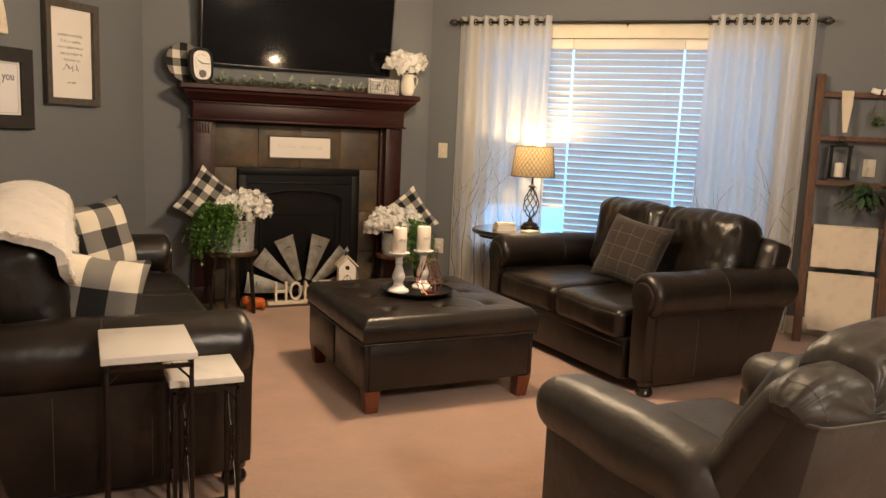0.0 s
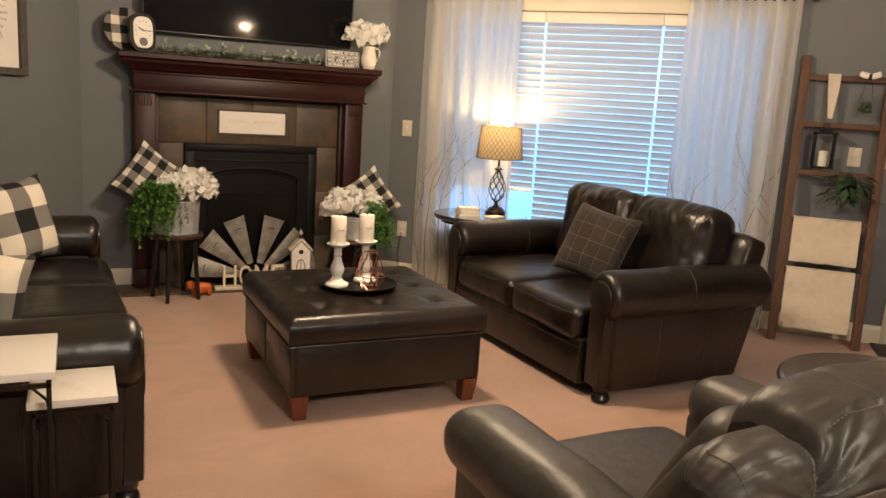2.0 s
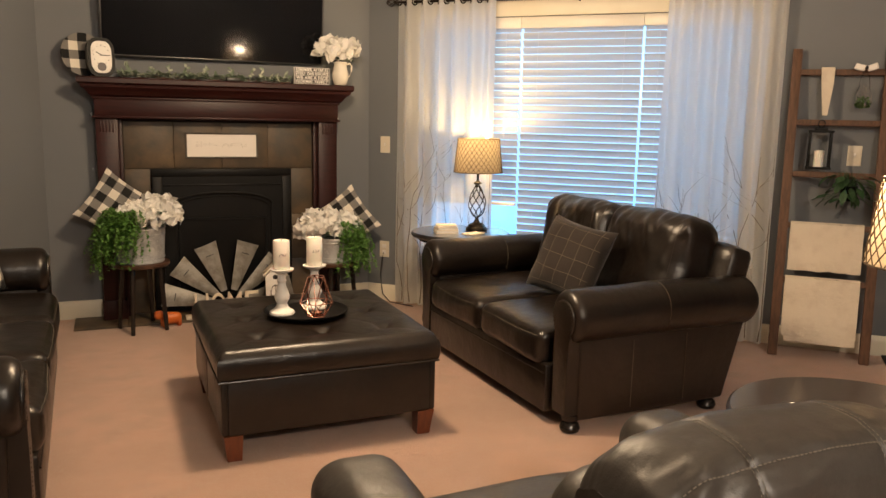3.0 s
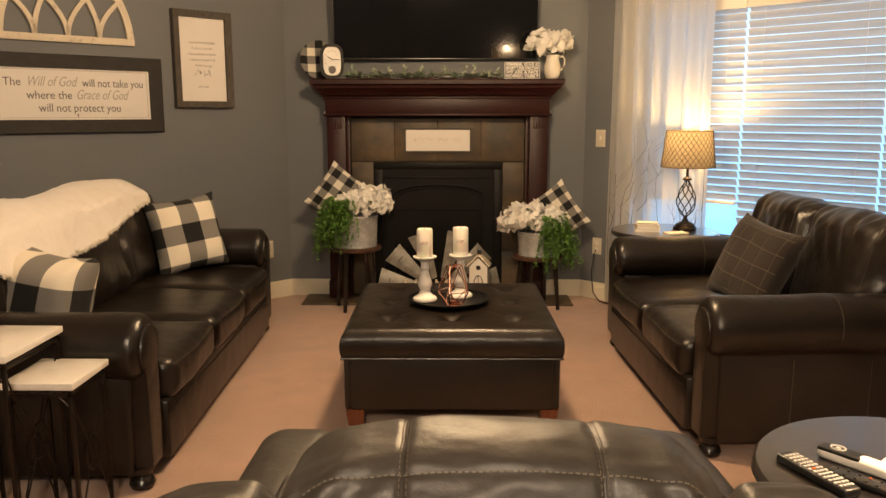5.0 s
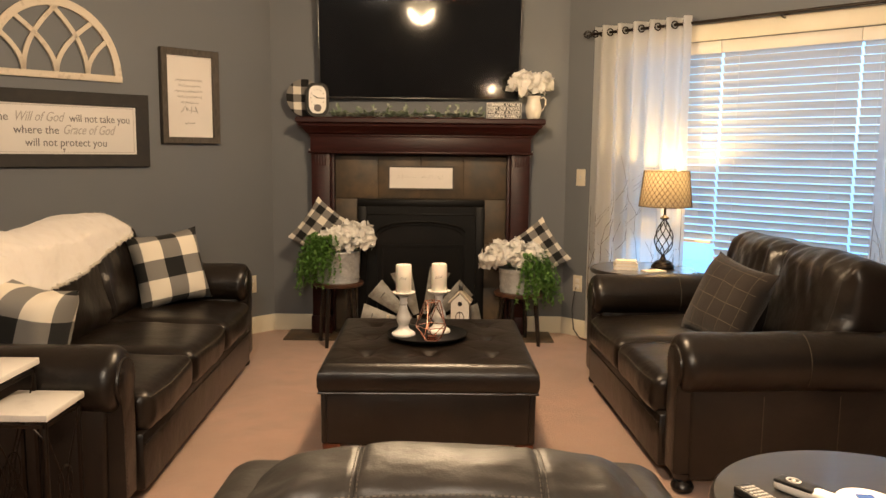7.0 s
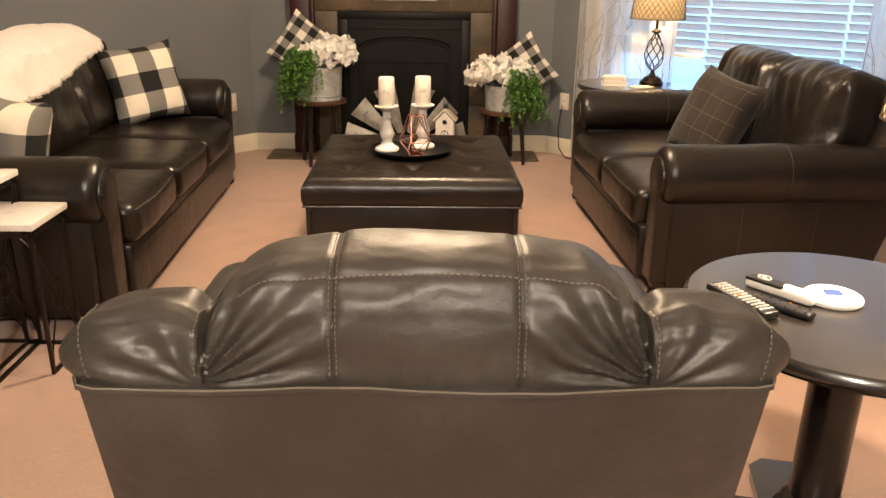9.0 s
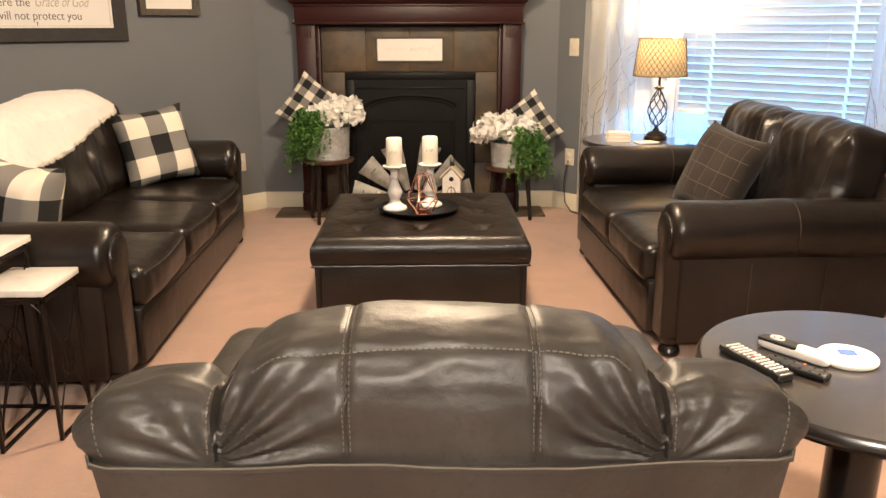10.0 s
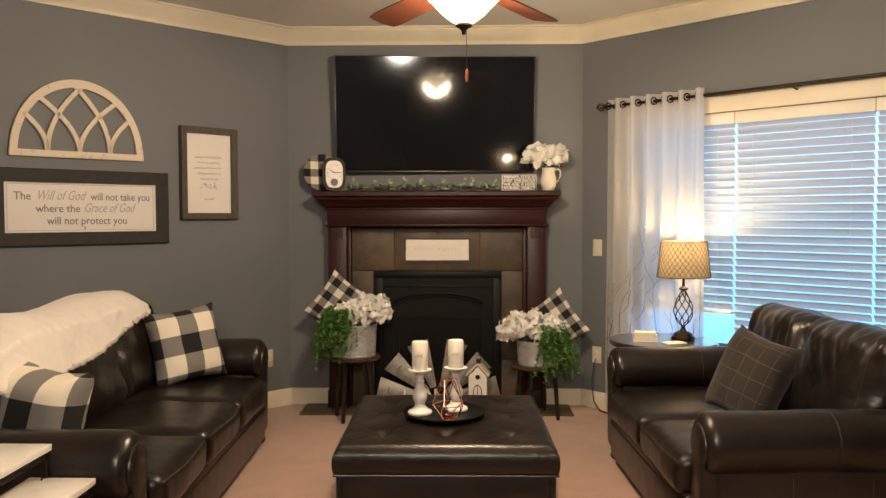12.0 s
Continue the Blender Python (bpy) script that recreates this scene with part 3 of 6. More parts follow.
# slate tiles round the firebox, with recessed joints
sl = part("slate_backing", boxes(((-0.545, -0.006, 0.645), (0.14, 0.012, 1.29)), ((0.545, -0.006, 0.645), (0.14, 0.012, 1.29)), ((0, -0.006, 1.135), (0.95, 0.012, 0.31))), GROUT, fp)
rng = random.Random(2)
def tile(x0, x1, z0, z1):
    part("slate_tile", boxes((((x0 + x1) / 2, -0.013 - rng.uniform(0, 0.0015), (z0 + z1) / 2), (x1 - x0 - 0.004, 0.012, z1 - z0 - 0.004), 0.002)), SLATE, fp)
for a, b in ((-0.614, -0.307), (-0.307, 0.0), (0.0, 0.307), (0.307, 0.614)):
    tile(a, b, 0.985, 1.288)
for z in (0.02, 0.34, 0.66):
    tile(-0.614, -0.457, z, z + 0.32)
    tile(0.457, 0.614, z, z + 0.32)
fb = thing("firebox", pose(1.658, MANTEL_Y, 0), "black metal gas fireplace insert with arched opening, unlit", "fireplace insert")
# outer black frame and inner recess
for c, size in (((-0.425, -0.028, 0.50), (0.065, 0.03, 0.86)), ((0.425, -0.028, 0.50), (0.065, 0.03, 0.86)), ((0, -0.028, 0.955), (0.914, 0.03, 0.05)), ((0, -0.028, 0.045), (0.914, 0.03, 0.05))):
    part("surround_bar", boxes((c, size, 0.006)), BLACKMETAL, fb)
arch = bmesh.new()
ARCH = [(0.318 * math.cos(a), 0.745 + 0.075 * math.sin(a)) for a in [math.pi * q / 20 for q in range(21)]]
pts = [(0.392, 0.07), (0.392, 0.93), (-0.392, 0.93), (-0.392, 0.07), (-0.318, 0.07)] + ARCH[::-1] + [(0.318, 0.07)]
prism(arch, pts, -0.036, -0.018)
part("arched_hood", arch, BLACKMETAL, fb)
rim = bmesh.new()
tube(rim, [(x, -0.038, z) for x, z in ARCH], 0.009, 6)
tube(rim, [(x * 0.93, -0.034, z - 0.022) for x, z in ARCH], 0.004, 6)
part("arch_trim", rim, BLACKMETAL, fb)
part("top_ledge", boxes(((0, -0.036, 0.872), (0.77, 0.014, 0.012), 0.003)), BLACKMETAL, fb)
part("inner_frame", frame_bm(0.600, 0.56, 0.022, 0.010, 0.002), BLACKMETAL, fb, m=pose(0, -0.019, 0.37))
part("glass", boxes(((0, -0.0145, 0.50), (0.785, 0.004, 0.80))), material("dark_fire_glass", (0.003, 0.003, 0.003), 0.3, spots=((5, (0.007, 0.006, 0.005), 0.4, 0.7),), Specular_IOR_Level=0.3), fb)
# hearth tiles
hearth = thing("hearth", pose(1.653, 5.5, 0), "dark slate hearth set flush in the carpet", "hearth", kind="structure")
part("hearth_bed", boxes(((0, 0.145, 0.003), (1.90, 0.29, 0.006))), GROUT, hearth)
for q in range(6):
    part("slate_tile", boxes(((-0.95 + 0.3167 * (q + 0.5), 0.145, 0.008), (0.312, 0.286, 0.012), 0.002)), SLATE, hearth)

# ---- television on the wall ----
tv = thing("television", pose(1.645, 5.722, 2.095, 6.0, 0, 3.2), "large flat black television on the wall above the mantel", "television")
part("screen", boxes(((0, 0, 0), (1.395, 0.012, 0.795))), SCREEN, tv, smooth=False)
part("bezel", boxes(((0, -0.001, -0.4015), (1.415, 0.022, 0.008), 0.002), ((0, -0.001, 0.4015), (1.415, 0.022, 0.008), 0.002), ((-0.7035, -0.001, 0), (0.008, 0.022, 0.79), 0.002), ((0.7035, -0.001, 0), (0.008, 0.022, 0.79), 0.002)), BEZEL, tv)
part("back_housing", boxes(((0, 0.024, -0.05), (1.2, 0.034, 0.6), 0.01)), CLOCKBLACK, tv)
part("wall_mount", boxes(((0, 0.064, 0), (0.5, 0.050, 0.24))), CLOCKBLACK, tv)

# ---- upholstered furniture ----
def bun_foot(bm, x, y):
    lathe(bm, [(0.028, 0.0), (0.040, 0.006), (0.046, 0.022), (0.040, 0.040), (0.030, 0.050), (0.040, 0.060), (0.044, 0.085)], 16, Matrix.Translation((x, y, 0)))


def arm_bm(aw, D, side):
    """Scrolled arm: flat side panel with a leaning back, and a roll on top. side -1 or 1: which way is out."""
    bm = bmesh.new()
    t = aw - 0.075
    # panel
    outline = [(0.045, 0.06), (D - 0.165, 0.06), (D - 0.035, 0.50), (0.03, 0.50)]
    a = [bm.verts.new((side * 0.012 - t / 2, y, z)) for y, z in outline]
    b = [bm.verts.new((side * 0.012 + t / 2, y, z)) for y, z in outline]
    bm.faces.new(a)
    bm.faces.new(b)
    for i in range(4):
        bm.faces.new((a[i], a[(i + 1) % 4], b[(i + 1) % 4], b[i]))
    bmesh.ops.bevel(bm, geom=bm.edges[:], offset=0.016, segments=3, profile=0.5, affect='EDGES')
    return bm


def roll_bm(aw, D, side, seed):
    bm = bmesh.new()
    seg, n = 32, 64
    rings = []
    for i in range(n + 1):
        u = 0.5 - 0.5 * math.cos(math.pi * i / n)
        y = -0.012 + (D - 0.005) * u
        e = min(u, 1 - u) * (D + 0.0)
        k = 1.0 if e > 0.045 else math.sqrt(max(0.0, 1 - ((0.045 - e) / 0.045) ** 2)) * 0.28 + 0.72
        ring = []
        for q in range(seg):
            a = 2 * math.pi * q / seg
            rx, rz = (aw * 0.50 + 0.010) * k, 0.118 * k
            p = Vector((side * 0.018 + rx * math.cos(a), y, 0.517 + rz * math.sin(a) + 0.006 * math.sin(math.pi * u)))
            p += 0.0055 * Vector(noise.noise_vector(Vector((p.x * 7, y * 5, p.z * 7 + seed))))
            ring.append(bm.verts.new(p))
        rings.append(ring)
    for a, b in zip(rings, rings[1:]):
        for q in range(seg):
            bm.faces.new((a[q], a[(q + 1) % seg], b[(q + 1) % seg], b[q]))
    bm.faces.new(rings[0])
    bm.faces.new(rings[-1])
    return bm


def arm_front_bm(aw, side):
    """Raised front facing of the arm: narrow below, scrolled above."""
    bm = bmesh.new()
    out = []
    R = aw * 0.39
    for q in range(19):
        a = -0.9 + (math.pi + 1.8) * q / 18
        out.append((side * 0.018 + R * math.cos(a), 0.512 + R * 1.02 * math.sin(a)))
    out += [(side * 0.012 - 0.056, 0.36), (side * 0.012 - 0.050, 0.085), (side * 0.012 + 0.050, 0.085), (side * 0.012 + 0.056, 0.36)]
    prism(bm, out, -0.020, 0.06)
    bmesh.ops.bevel(bm, geom=[e for e in bm.edges if all(v.co.y < -0.01 for v in e.verts)], offset=0.008, segments=2, profile=0.5, affect='EDGES')
    o2 = [(side * 0.018 + R * 0.9 * math.cos(-0.8 + (math.pi + 1.6) * q / 20), 0.512 + R * 0.9 * math.sin(-0.8 + (math.pi + 1.6) * q / 20)) for q in range(21)]
    o2 = [(side * 0.012 + 0.045, 0.10 + 0.0148 * q) for q in range(18)] + o2 + [(side * 0.012 - 0.045, 0.366 - 0.0148 * q) for q in range(18)]
    return bm, o2


def nail_bm(points, y=-0.021):
    bm = bmesh.new()
    for x, z in points:
        lathe(bm, [(0.0036, 0.0), (0.0029, 0.0016), (0.0011, 0.0025)], 6, pose(x, y, z, 90, 0, 0))
    return bm


def stitch_line(pts, r=0.0013):
    return fresh(tube, pts, r, 5)


def seat_fold(wx):
    def f(p):
        # soft sag and puckers at the front edge
        p.z -= 0.010 * max(0.0, 1 - (p.x / (wx * 0.5)) ** 2) * (1 if p.z > 0 else 0)
        if p.y < -0.2:
            p.y += 0.0016 * math.sin(60 * p.x + 3 * noise.noise(p * 6))
        return p
    return f


def back_fold(seed):
    def f(p):
        edge = max(0.0, abs(p.x) - 0.14)
        if p.z > -0.02:
            p.y += 0.014 * edge * 4 * math.sin(38 * p.x + 16 * p.z + seed)
        # slack leather: long soft creases that run down from the upper edge and out of the corners
        slack = max(0.0, p.z + 0.05) / 0.30
        p.y += 0.016 * slack * noise.noise(Vector((p.x * 16 + p.z * 9, p.z * 4, seed))) + 0.006 * slack * noise.noise(Vector((p.x * 34 - p.z * 12, p.z * 11, seed + 3)))
        p.z += 0.014 * noise.noise(Vector((p.x * 6, p.y * 8, seed + 5))) * (1 if p.z > 0.1 else 0.2)
        p.z += 0.006 * math.sin(17 * p.x + seed) * (1 if p.z > 0.1 else 0.2)
        top = max(0.0, (p.z - 0.02) / 0.23)
        p.y += 0.0075 * top * math.sin(75 * p.x + 8 * p.z + 4 * noise.noise(p * 5)) * (0.35 + abs(p.x) * 2.2)
        return p
    return f


def settee(name, m, L, D, n, label, category, seed, aw):
    s = thing(name, m, label, category)
    inner = L - 2 * aw
    part("base_frame", boxes(((0, 0.38, 0.168), (inner + 0.05, 0.83, 0.224), 0.016)), LEATHER, s)
    part("front_welt", stitch_line([(-inner / 2 - 0.02, -0.036, 0.240), (inner / 2 + 0.02, -0.036, 0.240)], 0.004), LEATHER, s)
    # back frame, leaning
    bm = bmesh.new()
    puffy(bm, (L - 0.16, 0.16, 0.70), 0.05, 14, (0, 0.01, 0.01), 0.006, 4, seed, pose(0, D - 0.120, 0.430, -15))
    part("back_frame", bm, LEATHER, s)
    w = inner / n
    for i in range(n):
        x = -inner / 2 + w * (i + 0.5)
        bm = bmesh.new()
        sg = puffy(bm, (w - 0.004, 0.70, 0.175), 0.052, 18, (0, 0.012, 0.020), 0.007, 5, seed + i, pose(x, 0.300, 0.352, 1.0), seat_fold(w))
        c = part("seat_cushion", bm, LEATHER, s)
        part("seam", stitch_line([sg[(q, 0, 15)] for q in range(1, 18)], 0.0016), STITCH, c, "pale stitched seam")
        bm = bmesh.new()
        bg = puffy(bm, (w + 0.02, 0.27, 0.505), 0.092, 44, (0, 0.022, 0.010), 0.013, 5.5, seed * 2 + i * 3, pose(x, D - 0.225, 0.645, -14), back_fold(seed + 2 * i))
        b = part("back_cushion", bm, LEATHER, s)
        for q in (4, 40):
            part("seam", stitch_line([bg[(q, 0, k)] for k in range(4, 44)] + [bg[(q, j, 44)] for j in range(0, 38)], 0.0012), LEATHER2, b)
    for side in (-1, 1):
        x = side * (L / 2 - aw / 2)
        arm = part("arm", arm_bm(aw, D, side), LEATHER, s, m=Matrix.Translation((x, 0, 0)))
        part("arm_roll", roll_bm(aw, D, side, seed), LEATHER, arm)
        fbm, nails = arm_front_bm(aw, side)
        part("arm_front", fbm, LEATHER, arm)
        part("nailhead_trim", nail_bm(nails), NAIL, arm, "row of small aged brass nailheads")["kind"] = "stuff"
        for y0 in (0.47,):
            part("seam", stitch_line([(side * 0.018 + (aw * 0.5 + 0.013) * math.cos(a), y0, 0.521 + 0.1225 * math.sin(a)) for a in [math.pi * q / 14 for q in range(-3, 18)]], 0.0014), STITCH, arm, "pale stitched seam")
        for y0 in (0.32, 0.62):
            part("seam", stitch_line([(side * (0.012 + (aw - 0.075) / 2 + 0.001), y0, 0.09), (side * (0.012 + (aw - 0.075) / 2 + 0.001), y0, 0.40)], 0.0016), STITCH, arm)
    for x in (-L / 2 + 0.075, L / 2 - 0.075):
        for y in (0.035, D - 0.215):
            part("foot", fresh(bun_foot, x, y), DARKWOOD, s)
    return s


settee("sofa", pose(0.660, 3.82, 0, 0, 0, 92.0), 2.20, 0.915, 3, "dark brown leather three-seat sofa with rolled arms and nailheads", "sofa", 1.0, 0.215)
settee("loveseat", pose(2.712, 3.83, 0, 0, 0, -87.8), 1.62, 1.03, 2, "dark brown leather loveseat with rolled arms, below the window", "loveseat", 7.0, 0.205)


# ---- recliner, its back to the walker ----
rec = thing("recliner", pose(1.832, 1.93, 0, 0, 0, 180), "worn grey-brown leather recliner with a pillowed headrest", "armchair")
part("seat", fresh(puffy, (0.58, 0.62, 0.20), 0.07, 16, (0, 0.01, 0.02), 0.006, 5, 2, pose(0, 0.30, 0.38, 2)), LEATHER2, rec)
part("footrest", fresh(puffy, (0.58, 0.12, 0.30), 0.05, 12, (0, 0.02, 0), 0.005, 5, 4, pose(0, 0.02, 0.22, 0)), LEATHER2, rec)
part("chassis", boxes(((0, 0.43, 0.20), (0.82, 0.66, 0.26), 0.03)), LEATHER2, rec)
bm = bmesh.new()
# outer back panel, wider above, slightly leaning
n = 28
rings = []
for i in range(n + 1):
    z = 0.06 + 0.724 * i / n
    hw = 0.423 + 0.014 * (i / n) ** 1.5
    y1 = 0.800 + 0.142 * i / n
    dep = 0.06 + 0.30 * (1 - i / n) ** 0.8
    pts = [(-hw, y1 - dep), (-hw, y1 - 0.03), (-hw + 0.012, y1 - 0.008), (-hw + 0.035, y1)]
    pts += [(-hw + 0.035 + (2 * hw - 0.07) * q / 36, y1 + 0.007 * math.sin(math.pi * q / 36) + 0.0055 * noise.noise(Vector((q * 0.16, z * 5, 2))) + 0.0018 * noise.noise(Vector((q * 0.5, z * 15, 6)))) for q in range(1, 36)]
    pts += [(hw - 0.035, y1), (hw - 0.012, y1 - 0.008), (hw, y1 - 0.03), (hw, y1 - dep)]
    rings.append([bm.verts.new((x, y, z)) for x, y in pts])
for a, b in zip(rings, rings[1:]):
    for q in range(len(a)):
        bm.faces.new((a[q], a[(q + 1) % len(a)], b[(q + 1) % len(a)], b[q]))
bm.faces.new(rings[0])
bm.faces.new(rings[-1])
part("back_panel", bm, LEATHER2, rec)
rim_pts = [(x, y + 0.001, 0.784 + 0.003 * math.sin(i * 0.3)) for i, (x, y) in enumerate(pts)][1:-1]
part("back_welt", stitch_line(rim_pts, 0.0042), LEATHER2, rec, "leather welt cord")
part("seam", stitch_line([(x * 0.998, y + 0.0035, z + 0.0045) for x, y, z in rim_pts], 0.0012), THREAD, rec, "pale stitched seam")
WELT_Z, HK = 0.784, 0.92


def head_point(x, th):
    """The pillowed top of the recliner: x across, th from 0 at the rear welt to pi at the front."""
    ax = abs(x)
    if ax < 0.295:
        h = 0.172 - 0.36 * ax * ax - 0.050 * max(0.0, (ax - 0.20) / 0.095) ** 2
    else:
        h = 0.104 - 0.034 * max(0.0, (ax - 0.335) / 0.143) ** 2
    crease = math.exp(-((ax - 0.297) / 0.016) ** 2)
    h *= 1 - 0.22 * crease
    a0 = 0.108 if ax < 0.297 else 0.066
    a = a0 * (1 - 0.14 * crease)
    end = math.sqrt(max(0.04, 1 - max(0.0, (ax - 0.395) / 0.0835) ** 2))
    a *= 0.40 + 0.60 * end
    h *= 0.30 + 0.70 * end
    c, sn = math.cos(th), math.sin(th)
    y = 0.941 - a0 + a * math.copysign(abs(c) ** 0.66, c)
    z = WELT_Z + HK * h * max(0.0, sn) ** 0.62
    n = Vector((0, c, max(sn, 0.15))).normalized()
    s = (z - WELT_Z) if th < math.pi / 2 else 0.25
    # folds fan out from the foot of the crease
    dx = 0.305 - ax
    rad = math.hypot(dx, s)
    phi = math.atan2(s, abs(dx) + 1e-6)
    wn = noise.noise(Vector((x * 9, s * 9, 1.0)))
    f = 0.0
    if th < math.pi * 0.62 and rad > 0.012:
        win = min(1.0, rad / 0.085) * max(0.0, 1 - rad / 0.23) * min(1.0, s / 0.02)
        f += (0.012 if dx > 0 else 0.006) * win * math.sin(phi * (21 if dx > 0 else 12) + 2.5 * wn + (0.8 if x > 0 else 0))
    seam = 0.0045 * math.exp(-((ax - 0.124) / 0.006) ** 2)
    f -= seam
    if th < math.pi / 2:
        f -= 0.0020 * math.exp(-((th - 0.95) / 0.045) ** 2) * (1 if ax < 0.27 else 0)
    f += 0.0055 * noise.noise(Vector((x * 6, th * 2.2, 4.0))) + 0.0022 * noise.noise(Vector((x * 19, th * 6, 8.0)))
    swell = 1 + 0.052 * min(1.0, max(0.0, (ax - 0.30) / 0.15)) * max(0.0, sn) ** 0.6
    return Vector((x * HK * swell, y, z)) + n * f


def head_bm(x0, x1, nx, nth=100):
    bm = bmesh.new()
    # closer rings near the welt, where the surface rises steeply
    ths = [math.pi / 2 * (2 * j / nth) ** 1.9 if j <= nth / 2 else math.pi - math.pi / 2 * (2 - 2 * j / nth) ** 1.9 for j in range(nth + 1)]
    cols = [[bm.verts.new(head_point(x0 + (x1 - x0) * i / nx, th)) for th in ths] for i in range(nx + 1)]
    for a_, b_ in zip(cols, cols[1:]):
        for j in range(nth):
            bm.faces.new((a_[j], a_[j + 1], b_[j + 1], b_[j]))
        bm.faces.new((a_[nth], a_[0], b_[0], b_[nth]))
    bm.faces.new(cols[0])
    bm.faces.new(cols[-1])
    return bm


def dashes(points, r, dash=0.0048, gap=0.0030):
    """A row of single stitches along a path."""
    bm = bmesh.new()
    run, draw, left = [Vector(points[0])], True, dash
    for a_, b_ in zip(points, points[1:]):
        a_, b_ = Vector(a_), Vector(b_)
        while (b_ - a_).length > left:
            a_ = a_ + (b_ - a_).normalized() * left
            if draw:
                run.append(a_.copy())
                if len(run) > 1:
                    tube(bm, run, r, 4)
            draw = not draw
            left = dash if draw else gap
            run = [a_.copy()]
        left -= (b_ - a_).length
        if draw:
            run.append(b_.copy())
    return bm


head = part("headrest", head_bm(-0.296, 0.296, 120), LEATHER2, rec)
for sx in (-1, 1):
    part("seam_cord", stitch_line([head_point(sx * 0.124, 0.05 + 2.4 * q / 40) for q in range(41)], 0.0021), LEATHER2, head)
    for off in (-0.0045, 0.0045):
        st = part("stitching", dashes([head_point(sx * 0.124 + off, 0.03 + 2.4 * q / 60) + Vector((0, 0.0004, 0.0004)) for q in range(61)], 0.0007), THREAD, head, "pale stitching")
        st["kind"] = "stuff"
st = part("stitching", dashes([head_point(-0.25 + 0.50 * q / 60, 0.95) + Vector((0, 0.0008, 0.0008)) for q in range(61)], 0.0013), THREAD, head, "pale stitching")
st["kind"] = "stuff"
for sx in (-1, 1):
    ear = part("ear", head_bm(sx * 0.2965, sx * 0.478, 64), LEATHER2, rec, "side wing of the headrest")
    st = part("stitching", dashes([head_point(sx * 0.306, 0.05 + 1.5 * q / 40) + Vector((0, 0.001, 0.001)) for q in range(41)], 0.0010), THREAD, ear, "pale stitching")
    st["kind"] = "stuff"
    st = part("stitching", dashes([head_point(sx * 0.440, 0.05 + 1.9 * q / 40) + Vector((sx * 0.001, 0.001, 0.001)) for q in range(41)], 0.0009), THREAD, ear, "pale stitching")
    st["kind"] = "stuff"
part("back_cushion", fresh(puffy, (0.58, 0.20, 0.46), 0.09, 18, (0, 0.03, 0), 0.008, 5, 9, pose(0, 0.660, 0.62, -30)), LEATHER2, rec)
for sx in (-1, 1):
    part("side_bolster", fresh(puffy, (0.128, 0.130, 0.53), 0.062, 22, (0.014, 0.012, 0), 0.006, 7, 21 + sx, pose(sx * 0.376, 0.735, 0.612, -31)), LEATHER2, rec)
    arm = part("arm", boxes(((sx * 0.375, 0.38, 0.30), (0.14, 0.68, 0.44), 0.03)), LEATHER2, rec)
    part("arm_pad", fresh(puffy, (0.210, 0.70, 0.165), 0.078, 24, (0, 0.01, 0.012), 0.007, 6, 11 + sx, pose(sx * 0.394, 0.382, 0.548, 1)), LEATHER2, arm)


# ---- storage ottoman ----
ott = thing("ottoman", pose(1.761, 3.732, 0, 0, 0, 0.6), "square dark brown leather storage ottoman with a tufted lid", "ottoman")
W2, D2 = 0.905, 0.93
bm = boxes(((0, 0.0, 0.220), (W2 - 0.06, D2 - 0.020, 0.228), 0.012))
part("body", bm, LEATHER, ott)
for sx in (-1, 1):
    for y0, y1 in ((-D2 / 2 + 0.012, -0.012), (0.012, D2 / 2 - 0.012)):
        part("side_panel", boxes(((sx * (W2 / 2 - 0.020), (y0 + y1) / 2, 0.219), (0.028, y1 - y0, 0.222), 0.010)), LEATHER, ott)
lid = bmesh.new()
N = 84
def top_z(x, y):
    u, v = x / (W2 / 2), y / (D2 / 2)
    z = 0.452 + 0.016 * (1 - u * u) * (1 - v * v)
    for bx in (-0.27, 0.0, 0.27):
        for by in (-0.28, 0.0, 0.28):
            d = math.hypot(x - bx, y - by)
            z -= 0.019 * math.exp(-(d / 0.035) ** 2) + 0.006 * math.exp(-(d / 0.10) ** 2)
            dx, dy = abs(abs(x - bx) - abs(y - by)), max(abs(x - bx), abs(y - by))
            if dy < 0.15:
                z -= 0.0055 * math.exp(-(dx / 0.010) ** 2) * (1 - dy / 0.15)
    e = max(abs(u), abs(v))
    r = max(0.0, e - 0.93) / 0.07
    return z - 0.030 * r * r
g = [[lid.verts.new(((-1 + 2 * i / N) * W2 / 2, (-1 + 2 * j / N) * D2 / 2, top_z((-1 + 2 * i / N) * W2 / 2, (-1 + 2 * j / N) * D2 / 2))) for i in range(N + 1)] for j in range(N + 1)]
for j in range(N):
    for i in range(N):
        lid.faces.new((g[j][i], g[j][i + 1], g[j + 1][i + 1], g[j + 1][i]))
edge = [g[0][i] for i in range(N)] + [g[j][N] for j in range(N)] + [g[N][N - i] for i in range(N)] + [g[N - j][0] for j in range(N)]
prev = edge
for dz, grow in ((0.412, 1.010), (0.388, 1.016), (0.360, 1.014), (0.342, 1.004), (0.334, 0.990)):
    ring = [lid.verts.new((v.co.x * grow, v.co.y * grow, dz + 0.002 * noise.noise(v.co * 9))) for v in edge]
    for k in range(len(ring)):
        lid.faces.new((prev[k], prev[(k + 1) % len(ring)], ring[(k + 1) % len(ring)], ring[k]))
    prev = ring
lid.faces.new(prev)
lid_ob = part("lid", lid, LEATHER, ott, "tufted padded lid")
welt = [(-W2 / 2, -D2 / 2), (W2 / 2, -D2 / 2), (W2 / 2, D2 / 2), (-W2 / 2, D2 / 2)]
